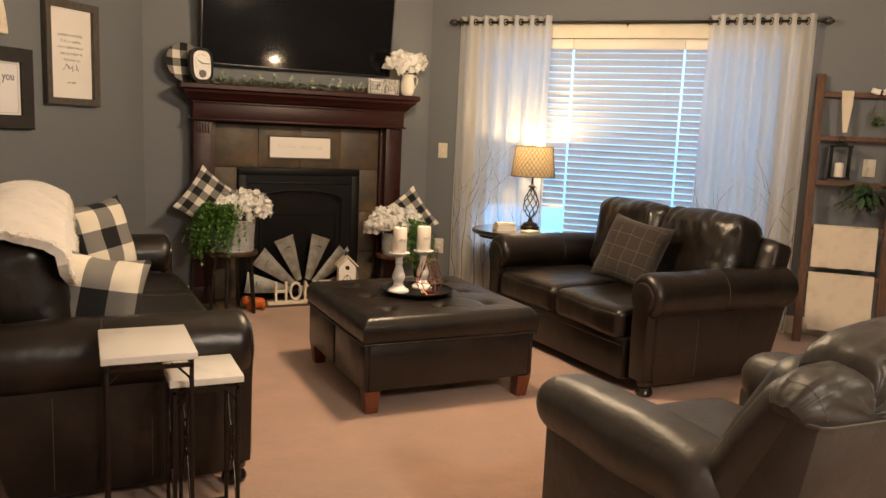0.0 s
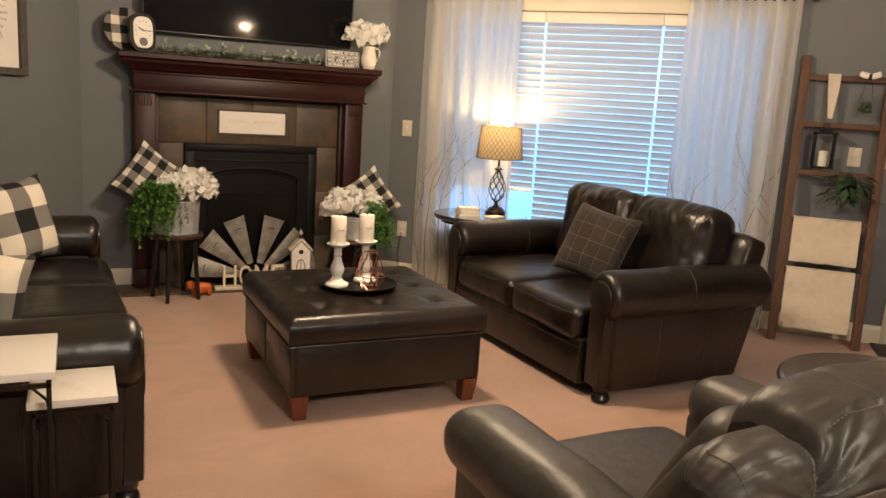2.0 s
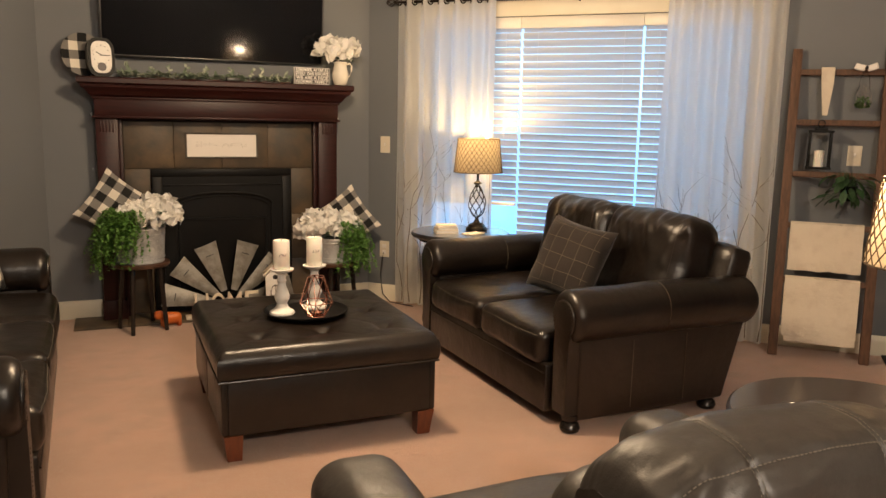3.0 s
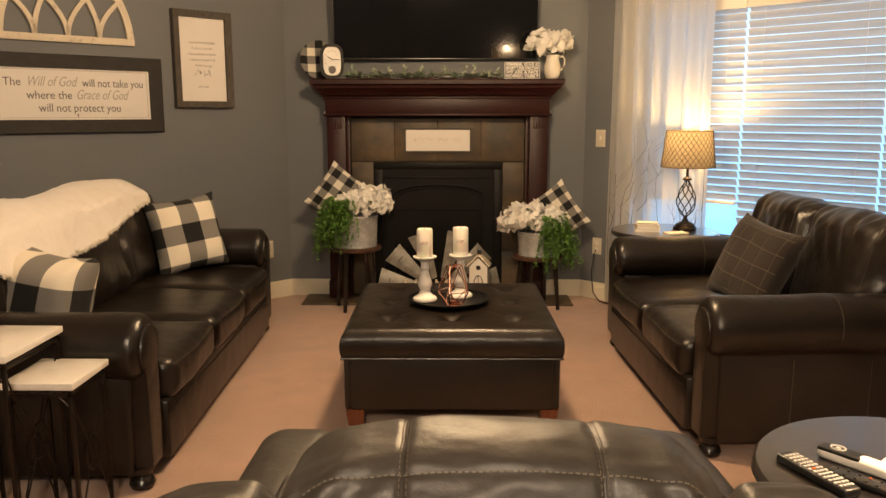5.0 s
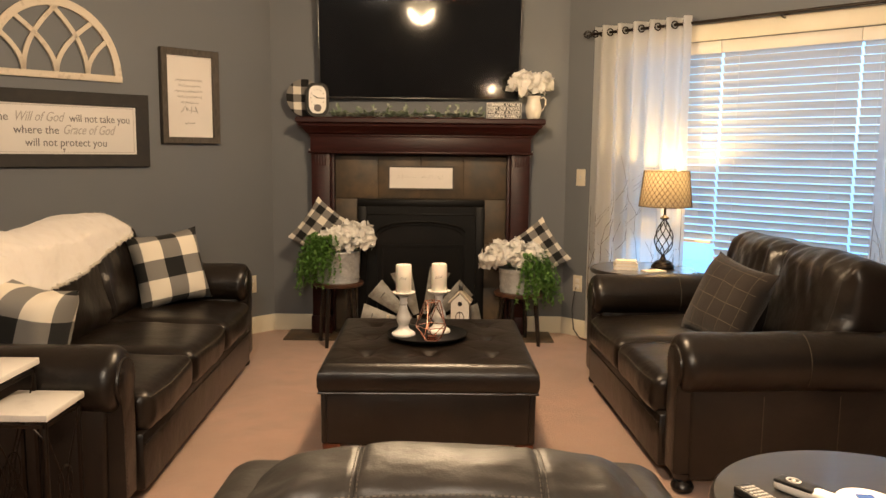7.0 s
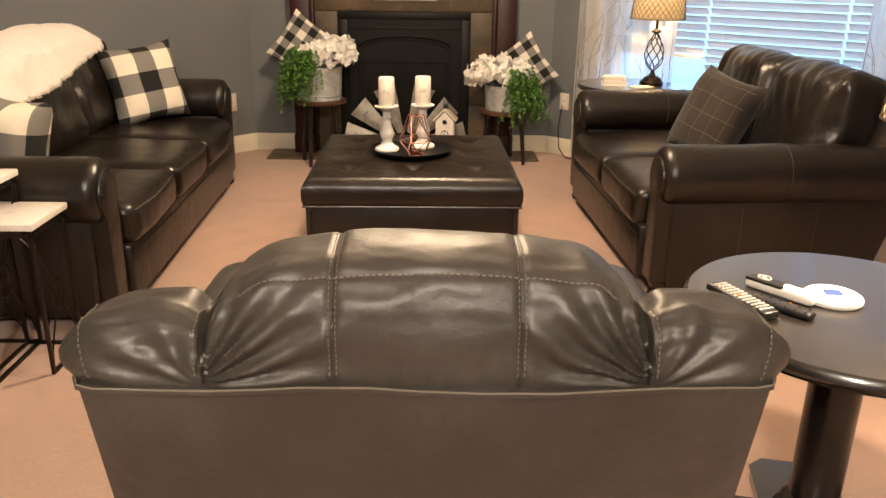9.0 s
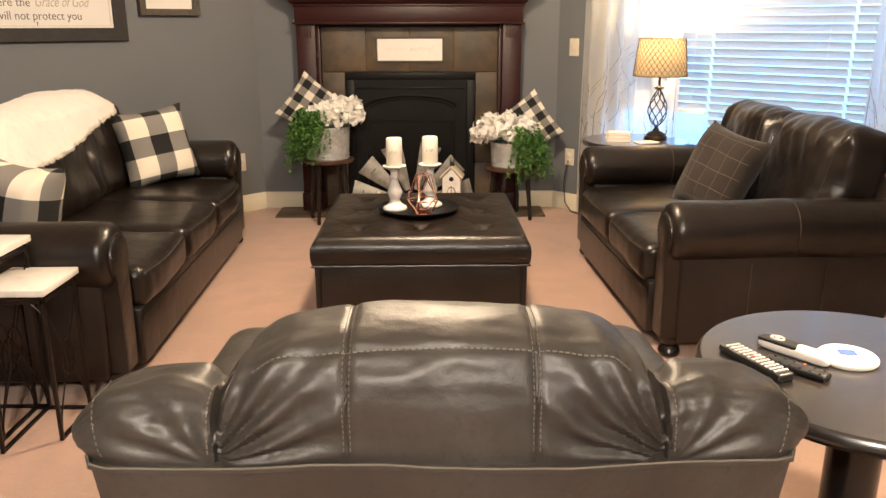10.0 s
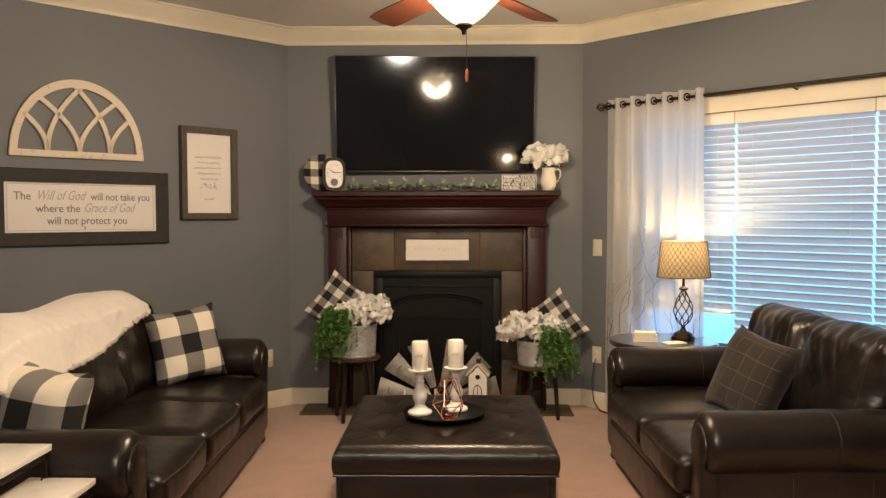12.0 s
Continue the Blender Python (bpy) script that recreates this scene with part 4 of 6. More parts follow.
part("welt", fresh(tube, [(x * 1.003, y * 1.003, 0.331) for x, y in welt], 0.005, 6, True), LEATHER, lid_ob)
for bx in (-0.27, 0.0, 0.27):
    for by in (-0.28, 0.0, 0.28):
        part("button", fresh(lathe, [(0.011, 0), (0.009, 0.004), (0.004, 0.006)], 10, Matrix.Translation((bx, by, top_z(bx, by) - 0.001))), LEATHER, lid_ob)
for sx in (-1, 1):
    for sy in (-1, 1):
        bm = bmesh.new()
        a = [bm.verts.new((sx * (W2 / 2 - 0.055) + dx * 0.028, sy * (D2 / 2 - 0.05) + dy * 0.028, 0.0)) for dx, dy in ((-1, -1), (1, -1), (1, 1), (-1, 1))]
        b = [bm.verts.new((sx * (W2 / 2 - 0.050) + dx * 0.037, sy * (D2 / 2 - 0.045) + dy * 0.037, 0.109)) for dx, dy in ((-1, -1), (1, -1), (1, 1), (-1, 1))]
        bm.faces.new(a)
        bm.faces.new(b)
        for k in range(4):
            bm.faces.new((a[k], a[(k + 1) % 4], b[(k + 1) % 4], b[k]))
        part("leg", bm, REDLEG, ott, "tapered red-brown wooden leg")

# ---- small makers ----
def text_bm(body, size, depth=0.0012, align='CENTER', spacing=1.0, bold=0.0):
    """Letters as a flat mesh standing in x and z, facing -y."""
    cu = bpy.data.curves.new("text", 'FONT')
    cu.body, cu.size, cu.extrude, cu.align_x, cu.align_y, cu.space_character, cu.resolution_u = body, size, depth, align, 'CENTER', spacing, 3
    cu.offset = bold
    ob = bpy.data.objects.new("text", cu)
    me = bpy.data.meshes.new_from_object(ob)
    bm = bmesh.new()
    bm.from_mesh(me)
    bmesh.ops.transform(bm, matrix=pose(0, 0, 0, 90, 0, 0), verts=bm.verts)
    bpy.data.objects.remove(ob)
    bpy.data.curves.remove(cu)
    bpy.data.meshes.remove(me)
    return bm


def scribble(bm, x0, x1, z, h, r, seed=0):
    """A line of unreadable script: a looping thin stroke."""
    n = max(8, int((x1 - x0) / (h * 0.16)))
    rr = random.Random(seed)
    amps = [rr.uniform(0.25, 1.0) if rr.random() > 0.16 else 0.02 for _ in range(n)]
    tube(bm, [(x0 + (x1 - x0) * i / n + h * 0.12 * math.sin(i * 2.1), -0.0006, z + (h * 0.5 * amps[i] if i % 2 else -h * 0.28 * amps[i])) for i in range(n)], r, 4)


def leaf_at(bm, p, d, up, length, width, bend=0.25):
    """One bent leaf blade with a midrib, six faces."""
    d = d.normalized()
    side = d.cross(up)
    side = side.normalized() if side.length > 1e-4 else Vector((1, 0, 0))
    nrm = side.cross(d).normalized()
    rows = []
    for t, wd in ((0.0, 0.12), (0.35, 0.9), (0.7, 0.8), (1.0, 0.05)):
        c = p + d * length * t - nrm * bend * length * t * t
        rows.append([bm.verts.new(c - side * width * wd / 2 + nrm * width * 0.10), bm.verts.new(c), bm.verts.new(c + side * width * wd / 2 + nrm * width * 0.10)])
    for a, b in zip(rows, rows[1:]):
        for k in range(2):
            bm.faces.new((a[k], a[k + 1], b[k + 1], b[k]))


def rand_dir(r):
    while True:
        v = Vector((r.uniform(-1, 1), r.uniform(-1, 1), r.uniform(-1, 1)))
        if 0.1 < v.length < 1:
            return v.normalized()


def bloom_bm(radius, petals, r, petal=0.5):
    bm = bmesh.new()
    for _ in range(petals):
        n = rand_dir(r)
        if n.z < -0.45:
            n.z = -n.z
        t = n.cross(rand_dir(r)).normalized()
        leaf_at(bm, n * radius * r.uniform(0.35, 0.75) - t * radius * petal * 0.3, (t * 0.75 + n * 0.8), n, radius * petal * r.uniform(0.9, 1.3), radius * petal * 0.95, r.uniform(-0.1, 0.5))
    return bm


# ---- nesting tables with marble tops ----
def nest_table(x0, x1, y0, y1, h, label):
    w, d = x1 - x0, y1 - y0
    t = thing("nesting_table", pose((x0 + x1) / 2, (y0 + y1) / 2, 0), label, "side table", "nesting tables beside the sofa")
    part("tabletop", boxes(((0, 0, h - 0.011), (w, d, 0.022), 0.003)), MARBLE, t, "white marble slab")
    f = 0.012
    for sx in (-1, 1):
        for sy in (-1, 1):
            part("leg", boxes(((sx * (w / 2 - 0.016), sy * (d / 2 - 0.016), (h - 0.022) / 2), (f, f, h - 0.022), 0.0015)), BRONZE, t)
    part("top_frame", frame_bm(w - 0.02, d - 0.02, f, f, 0.001), BRONZE, t, m=pose(0, 0, h - 0.035, 90))
    for sx in (-1, 1):
        part("floor_rail", boxes(((sx * (w / 2 - 0.016), 0, 0.006), (f, d - 0.045, f), 0.0015)), BRONZE, t)
    part("rear_rail", boxes(((0, d / 2 - 0.016, 0.006), (w - 0.045, f, f), 0.0015)), BRONZE, t)
    # curved wire ornament on each side
    for sx in (-1, 1):
        x = sx * (w / 2 - 0.016)
        for sy in (-1, 1):
            pts = [(x, sy * (0.012 + (d / 2 - 0.035) * (abs(math.cos(math.pi * (q / 20))) ** 1.6)), 0.015 + (h - 0.05) * q / 20) for q in range(21)]
            part("wire_scroll", fresh(tube, pts, 0.0032, 6), BRONZE, t)
        ring = [(x, 0.045 * math.cos(a), h * 0.48 + 0.06 * math.sin(a)) for a in [2 * math.pi * q / 20 for q in range(20)]]
        part("wire_ring", fresh(tube, ring, 0.003, 6, True), BRONZE, t)
    for sx in (-1, 1):
        part("corner_brace", fresh(tube, [(sx * (w / 2 - 0.016), -d / 2 + 0.016, h - 0.115), (sx * (w / 2 - 0.022), -d / 2 + 0.017, h - 0.08), (sx * (w / 2 - 0.055), -d / 2 + 0.018, h - 0.045), (sx * (w / 2 - 0.075), -d / 2 + 0.018, h - 0.034)], 0.004, 6), BRONZE, t)
    return t


nest_table(0.215, 0.478, 2.345, 2.685, 0.628, "tall nesting table with white marble top and dark wire frame")
nest_table(0.405, 0.627, 2.425, 2.675, 0.518, "low nesting table with white marble top, tucked under a taller one")


# ---- round tables ----
def round_table(name, m, r, h, label, pr=0.045, feet=4):
    t = thing(name, m, label, "table")
    part("tabletop", fresh(lathe, [(0.0, h - 0.034), (r - 0.018, h - 0.034), (r - 0.006, h - 0.028), (r, h - 0.018), (r - 0.003, h - 0.006), (r - 0.010, h), (0.0, h)], 72, cap=False), TABLETOP, t)
    part("apron", fresh(lathe, [(r - 0.05, h - 0.055), (r - 0.045, h - 0.0345)], 48), DARKWOOD, t)
    part("pedestal", fresh(lathe, [(pr * 1.55, 0.07), (pr * 1.5, 0.10), (pr * 1.05, 0.115), (pr * 1.25, 0.135), (pr, 0.15), (pr, h - 0.09), (pr * 1.3, h - 0.075), (pr * 1.3, h - 0.0555)], 32), DARKWOOD, t)
    for q in range(feet):
        a = 2 * math.pi * q / feet + 0.6
        bm = bmesh.new()
        rings = []
        for k in range(11):
            u0 = k / 10
            x, zc = pr * 0.9 + (r * 0.74 - pr * 0.9) * u0, 0.098 - 0.080 * u0 ** 1.5
            hw, hh = 0.024 - 0.006 * u0 + 0.004 * u0 ** 6, 0.026 - 0.008 * u0
            rings.append([bm.verts.new((x, hw * cx, zc + hh * cz)) for cx, cz in ((-1, -1), (1, -1), (1, 0.5), (0.6, 1), (-0.6, 1), (-1, 0.5))])
        for p_, q_ in zip(rings, rings[1:]):
            for k in range(6):
                bm.faces.new((p_[k], p_[(k + 1) % 6], q_[(k + 1) % 6], q_[k]))
        bm.faces.new(rings[0])
        bm.faces.new(rings[-1])
        part("foot", bm, DARKWOOD, t, m=pose(0, 0, 0, 0, 0, math.degrees(a)))
    return t


et = round_table("end_table", pose(2.718, 1.632, 0), 0.340, 0.615, "round near-black pedestal end table with a polished top", 0.055, 0)
for a in (-12, 78):
    w1, l1, ch = 0.085, 0.27, 0.035
    board = [(-l1, -w1 + ch), (-l1 + ch, -w1), (l1 - ch, -w1), (l1, -w1 + ch), (l1, w1 - ch), (l1 - ch, w1), (-l1 + ch, w1), (-l1, w1 - ch)]
    bm = fresh(prism, board, -0.052 if a < 0 else -0.048, -0.004, pose(0, 0, 0, -90))
    bmesh.ops.bevel(bm, geom=bm.edges[:], offset=0.005, segments=2, profile=0.5, affect='EDGES')
    part("base_board", bm, TABLETOP, et, m=pose(0, 0, 0, 0, 0, a))
round_table("side_table", pose(3.07, 4.985, 0), 0.325, 0.612, "small round black pedestal table under the lamp", 0.035, 3)


# ---- remotes and round white tracker on the end table ----
ET = 0.615
def remote(p, rz, L, w, h, mat, keymat, label, rows_, cols):
    o = thing("remote_control", pose(p[0], p[1], ET, 0, 0, rz), label, "remote control", "remotes on the end table")
    bm = boxes(((0, 0, h / 2), (w, L, h), min(h * 0.42, 0.006), None, 3))
    part("case", bm, mat, o)
    rr = random.Random(int(L * 1000))
    for i in range(rows_):
        for j in range(cols):
            part("key", boxes(((-w * 0.32 + w * 0.64 * j / max(1, cols - 1), -L * 0.40 + L * 0.78 * i / (rows_ - 1), h + 0.0008), (w * 0.16, L * 0.035, 0.0024), 0.0006)), keymat if rr.random() > 0.05 else ORANGE, o)
    return o


remote((2.487, 1.642), 20, 0.178, 0.042, 0.018, CLOCKBLACK, GREYKEY, "black remote control with rows of small keys", 12, 4)
remote((2.560, 1.612), 41, 0.130, 0.034, 0.014, CLOCKBLACK, CLOCKBLACK, "slim plain black remote control", 6, 2)
wr = thing("remote_control", pose(2.592, 1.690, ET, 0, 0, 38) @ Matrix.Diagonal((0.80, 0.72, 0.85, 1)), "white remote control with a black ring key pad", "remote control", "remotes on the end table")
part("case", fresh(puffy, (0.050, 0.215, 0.026), 0.012, 10, (0, 0, 0.003), 0, 1, 0, pose(0, 0, 0.0135)), WHITEPLASTIC, wr)
part("key_pad", fresh(puffy, (0.047, 0.120, 0.011), 0.0045, 8, (0, 0, 0), 0, 1, 0, pose(0, 0.047, 0.0245)), CLOCKBLACK, wr)
part("ring_key", fresh(tube, [(0.014 * math.cos(a), 0.058 + 0.020 * math.sin(a), 0.031) for a in [2 * math.pi * q / 20 for q in range(20)]], 0.0026, 6, True), GREYKEY, wr)
part("centre_key", fresh(lathe, [(0.007, 0.0), (0.006, 0.003)], 14, pose(0, 0.058, 0.0295)), GREYKEY, wr)
dk = thing("charging_pad", pose(2.690, 1.662, ET), "flat round white plastic pad with a small blue window", "gadget")
part("disc", fresh(lathe, [(0.0, 0.0), (0.056, 0.0), (0.060, 0.004), (0.060, 0.010), (0.056, 0.014), (0.0, 0.016)], 40, cap=False), WHITEPLASTIC, dk)
part("blue_window", boxes(((0.0, 0.004, 0.0165), (0.034, 0.026, 0.003), 0.001, pose(0, 0, 0, 0, 0, -8))), material("blue_plastic", (0.05, 0.10, 0.30), 0.25), dk)


# ---- table lamps ----
def table_lamp(m, label):
    l = thing("table_lamp", m, label, "lamp", "pair of cage lamps")
    part("base", fresh(lathe, [(0.0, 0.0), (0.070, 0.0), (0.073, 0.010), (0.066, 0.022), (0.058, 0.026), (0.056, 0.036), (0.040, 0.046), (0.022, 0.052), (0.014, 0.070)], 28, cap=False), BRONZE, l)
    cage = part("cage", fresh(lathe, [(0.012, 0.068), (0.013, 0.080), (0.008, 0.088)], 12), BRONZE, l, "twisted open wire cage")
    for q in range(7):
        for tw in (1.0,):
            a0 = 2 * math.pi * q / 7
            pts = []
            for k in range(17):
                u = k / 16
                rad = 0.006 + 0.056 * math.sin(math.pi * u ** 0.85) ** 0.9 * (1 - 0.18 * u)
                a = a0 + tw * 2.6 * u
                pts.append((rad * math.cos(a), rad * math.sin(a), 0.082 + 0.225 * u))
            part("cage_wire", fresh(tube, pts, 0.0036, 6), BRONZE, cage)
    part("stem", fresh(lathe, [(0.010, 0.302), (0.026, 0.308), (0.030, 0.316), (0.016, 0.324), (0.008, 0.332), (0.008, 0.47)], 16), BRONZE, l)
    shade = bmesh.new()
    lathe(shade, [(0.160, 0.385), (0.136, 0.608)], 48, cap=False)
    sh = part("shade", shade, SHADE, l, "burlap drum shade with lattice pattern")
    for rr_, z in ((0.160, 0.387), (0.136, 0.606)):
        part("rim", fresh(tube, [((rr_ + 0.001) * math.cos(a), (rr_ + 0.001) * math.sin(a), z) for a in [2 * math.pi * q / 48 for q in range(48)]], 0.0028, 6, True), LATTICE, sh)
    lat = bmesh.new()
    for q in range(30):
        for s in (-1, 1):
            a0 = 2 * math.pi * q / 30
            pts = []
            for k in range(9):
                u = k / 8
                rr_ = 0.160 + (0.136 - 0.160) * u + 0.0012
                a = a0 + s * u * 1.05
                pts.append((rr_ * math.cos(a), rr_ * math.sin(a), 0.386 + 0.221 * u))
            tube(lat, pts, 0.0019, 4)
    tagged(part("lattice", lat, LATTICE, sh, "darker woven lattice"), kind="stuff")
    part("bulb", fresh(lathe, [(0.0, 0.47), (0.012, 0.472), (0.022, 0.495), (0.028, 0.520), (0.022, 0.545), (0.0, 0.556)], 16, cap=False), BULB, l).visible_shadow = False
    return l


table_lamp(pose(3.20, 5.01, 0.612), "lit table lamp with twisted wire cage base and lattice drum shade")
table_lamp(pose(2.872, 1.615, 0.615, 0, 0, 40), "lit wire cage lamp with lattice drum shade on the end table")

# books beside the lamp
for k, (dz, w, d, h, rz) in enumerate(((0.0, 0.150, 0.110, 0.022, 8), (0.022, 0.140, 0.100, 0.018, 14), (0.040, 0.128, 0.095, 0.014, 5))):
    b = thing("book", pose(2.955, 4.955, 0.612 + dz, 0, 0, rz - 20), "cream paper-covered book in a small stack by the lamp", "book", "stack of books")
    part("pages", boxes(((0.002, 0, h / 2), (w - 0.008, d - 0.008, h - 0.005))), WHITEPAINT, b)
    part("cover", boxes(((0, 0, 0.0012), (w, d, 0.0024), 0.0008), ((0, 0, h - 0.0012), (w, d, 0.0024), 0.0008), ((-w / 2 + 0.0012, 0, h / 2), (0.0024, d, h - 0.005))), CHALK, b)
solid("notepad", boxes(((0, 0, 0.004), (0.13, 0.085, 0.008), 0.002)), CHALK, "pale notepad lying on the black table", "notepad", pose(3.10, 4.845, 0.612, 0, 0, 20))


# ---- pictures on the wall ----
fB = thing("framed_sign", left_m(1.435, 0.0, 1.431), "black framed white sign with lettering in three lines", "picture frame")
part("frame", frame_bm(1.03, 0.447, 0.078, 0.032), BLACKFRAME, fB)
part("panel", boxes(((0, -0.007, 0), (0.885, 0.010, 0.302))), SIGNGLASS, fB, smooth=False)
part("inner_line", frame_bm(0.845, 0.272, 0.003, 0.0008, 0.0002), PALEINK, fB, m=pose(0, -0.0122, 0))
def fitted(body, x0, x1, z, h, mat, slant=0.0):
    """Lettering stretched to run from x0 to x1."""
    bm = text_bm(body, h)
    xs = [v.co.x for v in bm.verts]
    k = (x1 - x0) / (max(xs) - min(xs))
    bmesh.ops.transform(bm, matrix=Matrix(((k, 0, slant, (x0 + x1) / 2 - k * (max(xs) + min(xs)) / 2), (0, 1, 0, 0), (0, 0, 1, 0), (0, 0, 0, 1))), verts=bm.verts)
    part("lettering", bm, mat, fB, m=pose(0, -0.0128, z))


fitted("The", -0.386, -0.296, 0.064, 0.066, INK)
fitted("Will of God", -0.262, 0.004, 0.068, 0.080, PALEINK, 0.3)
fitted("will not take you", 0.036, 0.396, 0.064, 0.066, INK)
fitted("where the", -0.271, -0.026, -0.008, 0.066, INK)
fitted("Grace of God", 0.004, 0.300, -0.004, 0.080, PALEINK, 0.3)
fitted("will not protect you", -0.212, 0.250, -0.080, 0.066, INK)
part("small_cross", boxes(((0, 0, 0), (0.004, 0.0016, 0.022)), ((0, 0, 0.004), (0.013, 0.0016, 0.004))), INK, fB, m=pose(0, -0.0128, -0.122))

fA = thing("framed_print", left_m(0.632, 0.0, 1.663), "weathered grey wooden frame with a white script print", "picture frame")
part("frame", frame_bm(0.405, 0.61, 0.042, 0.045), GREYFRAME, fA)
part("panel", boxes(((0, -0.008, 0), (0.325, 0.012, 0.53))), PAPER, fA)
bm = bmesh.new()
for k, (x0, x1) in enumerate(((-0.095, 0.095), (-0.075, 0.085), (-0.105, 0.10), (-0.085, 0.09), (-0.06, 0.07))):
    scribble(bm, x0, x1, 0.105 - 0.036 * k, 0.024, 0.0011, k)
scribble(bm, -0.065, 0.065, -0.09, 0.062, 0.0022, 9)
scribble(bm, -0.035, 0.035, -0.172, 0.014, 0.0011, 11)
part("script_lines", bm, PALEINK, fA, m=pose(0, -0.0145, 0))["kind"] = "stuff"

# half-round church window ornament
aw = thing("arched_window_ornament", left_m(1.458, 0.0, 1.725), "chalky cream wooden half-round window tracery hung on the wall", "wall decor")
AWR, AWH = 0.380, 0.462
bm = bmesh.new()
def arcpts(r0, n=28):
    return [(AWR * r0 * math.cos(math.pi * k / n), (AWH * r0) * math.sin(math.pi * k / n) ** 0.92) for k in range(n + 1)]
oo, ii = arcpts(1.0), arcpts(0.895)
for y in (0.0,):
    ro = [[bm.verts.new((x, yy, z)) for x, z in pts] for pts, yy in ((oo, -0.002), (oo, -0.026), (ii, -0.026), (ii, -0.002))]
    for a, b in zip(ro, ro[1:] + ro[:1]):
        for k in range(len(oo) - 1):
            bm.faces.new((a[k], a[k + 1], b[k + 1], b[k]))
    for e in (0, -1):
        bm.faces.new([r_[e] for r_ in ro])
part("arch_rim", bm, CHALK, aw)
part("bottom_bar", boxes(((0, -0.014, 0.018), (2 * AWR + 0.004, 0.026, 0.040), 0.003)), CHALK, aw)
def bar(pts, wd=0.026):
    bm = bmesh.new()
    rows_ = []
    for k, (x, z) in enumerate(pts):
        a, b = pts[max(0, k - 1)], pts[min(len(pts) - 1, k + 1)]
        d = Vector((b[0] - a[0], 0, b[1] - a[1])).normalized()
        s = Vector((-d.z, 0, d.x)) * wd / 2
        c = Vector((x, 0, z))
        rows_.append([bm.verts.new(c + s + Vector((0, y, 0)) if q else c - s + Vector((0, y, 0))) for q, y in ((0, -0.003), (0, -0.023), (1, -0.023), (1, -0.003))])
    for a, b in zip(rows_, rows_[1:]):
        for k in range(4):
            bm.faces.new((a[k], a[(k + 1) % 4], b[(k + 1) % 4], b[k]))
    bm.faces.new(rows_[0])
    bm.faces.new(rows_[-1])
    part("tracery_bar", bm, CHALK, aw)
def swing(x0, x1, z1, bow):
    bar([(x0 + (x1 - x0) * (t ** bow), 0.035 + (z1 - 0.035) * t) for t in [k / 12 for k in range(13)]])
for sx in (-1, 1):
    swing(sx * 0.178, sx * 0.308, 0.250, 2.0)
    swing(sx * 0.178, -sx * 0.022, 0.424, 2.0)
    swing(0.0, sx * 0.230, 0.350, 1.9)


# ---- on the mantel shelf ----
MS = 1.552
plate = thing("checked_plate", pose(0.835, 5.742, MS + 0.134, 80, 0, 18), "round buffalo-check plate standing against the wall", "plate")
part("dish", fresh(lathe, [(0.0, -0.006), (0.085, -0.006), (0.134, 0.008), (0.134, 0.012), (0.085, -0.001), (0.0, -0.001)], 40, cap=False), CHECKSMALL, plate)
# checks run in the plate's own plane
for o in plate.children:
    o.matrix_basis = pose(0, 0, 0, -90)
    o.data.transform(pose(0, 0, 0, 90))
clock = thing("mantel_clock", pose(0.935, 5.652, MS, -6, 0, 14), "black clock with a white face and a small lower dial", "clock")
def barrel(w, h, y0, y1):
    bm = bmesh.new()
    out = []
    for k in range(24):
        a = 2 * math.pi * k / 24
        c, s = math.cos(a), math.sin(a)
        e = 0.50
        out.append((w / 2 * math.copysign(abs(c) ** e, c) * (1 - 0.20 * abs(s) ** 2), h / 2 + h / 2 * math.copysign(abs(s) ** e, s)))
    prism(bm, out, y0, y1)
    return bm
part("case", barrel(0.160, 0.236, -0.02, 0.03), BLACKMETAL, clock)
part("face", barrel(0.120, 0.192, -0.026, -0.019), WHITEPAINT, clock, m=pose(0, 0, 0.022))
part("pendulum_dial", fresh(lathe, [(0.026, 0), (0.024, 0.003)], 24, pose(0, -0.0262, 0.060, 90)), INK, clock)
part("hour_hand", boxes(((-0.014, 0, 0), (0.042, 0.002, 0.006), 0)), CLOCKBLACK, clock, m=pose(0, -0.0285, 0.130, 0, 28, 0))
part("minute_hand", boxes(((0.020, -0.030, 0.128), (0.056, 0.0015, 0.005), 0)), CLOCKBLACK, clock)
for q in range(12):
    a = q * math.pi / 6
    part("hour_mark", boxes(((0.046 * math.sin(a), -0.0266, 0.130 + 0.058 * math.cos(a)), (0.0045, 0.001, 0.0045))), CLOCKBLACK, clock)

gar = thing("eucalyptus_garland", pose(1.57, 5.655, MS), "pale eucalyptus garland lying along the mantel shelf", "garland")
r = random.Random(21)
part("stem", fresh(tube, [(-0.52 + 1.04 * k / 26, 0.02 * math.sin(k * 0.9), 0.010 + 0.006 * math.sin(k * 1.7)) for k in range(27)], 0.003, 5), LADDER, gar)
bm = bmesh.new()
for k in range(420):
    x = r.uniform(-0.53, 0.53)
    d = rand_dir(r)
    d.z = abs(d.z) * 0.7
    d.y *= 0.8
    leaf_at(bm, Vector((x, r.uniform(-0.03, 0.03), r.uniform(0.006, 0.030))), d, Vector((r.uniform(-0.4, 0.4), r.uniform(-0.4, 0.4), 1)), r.uniform(0.026, 0.050), r.uniform(0.018, 0.030), 0.2)
tagged(part("leaves", bm, EUCA, gar), kind="stuff")
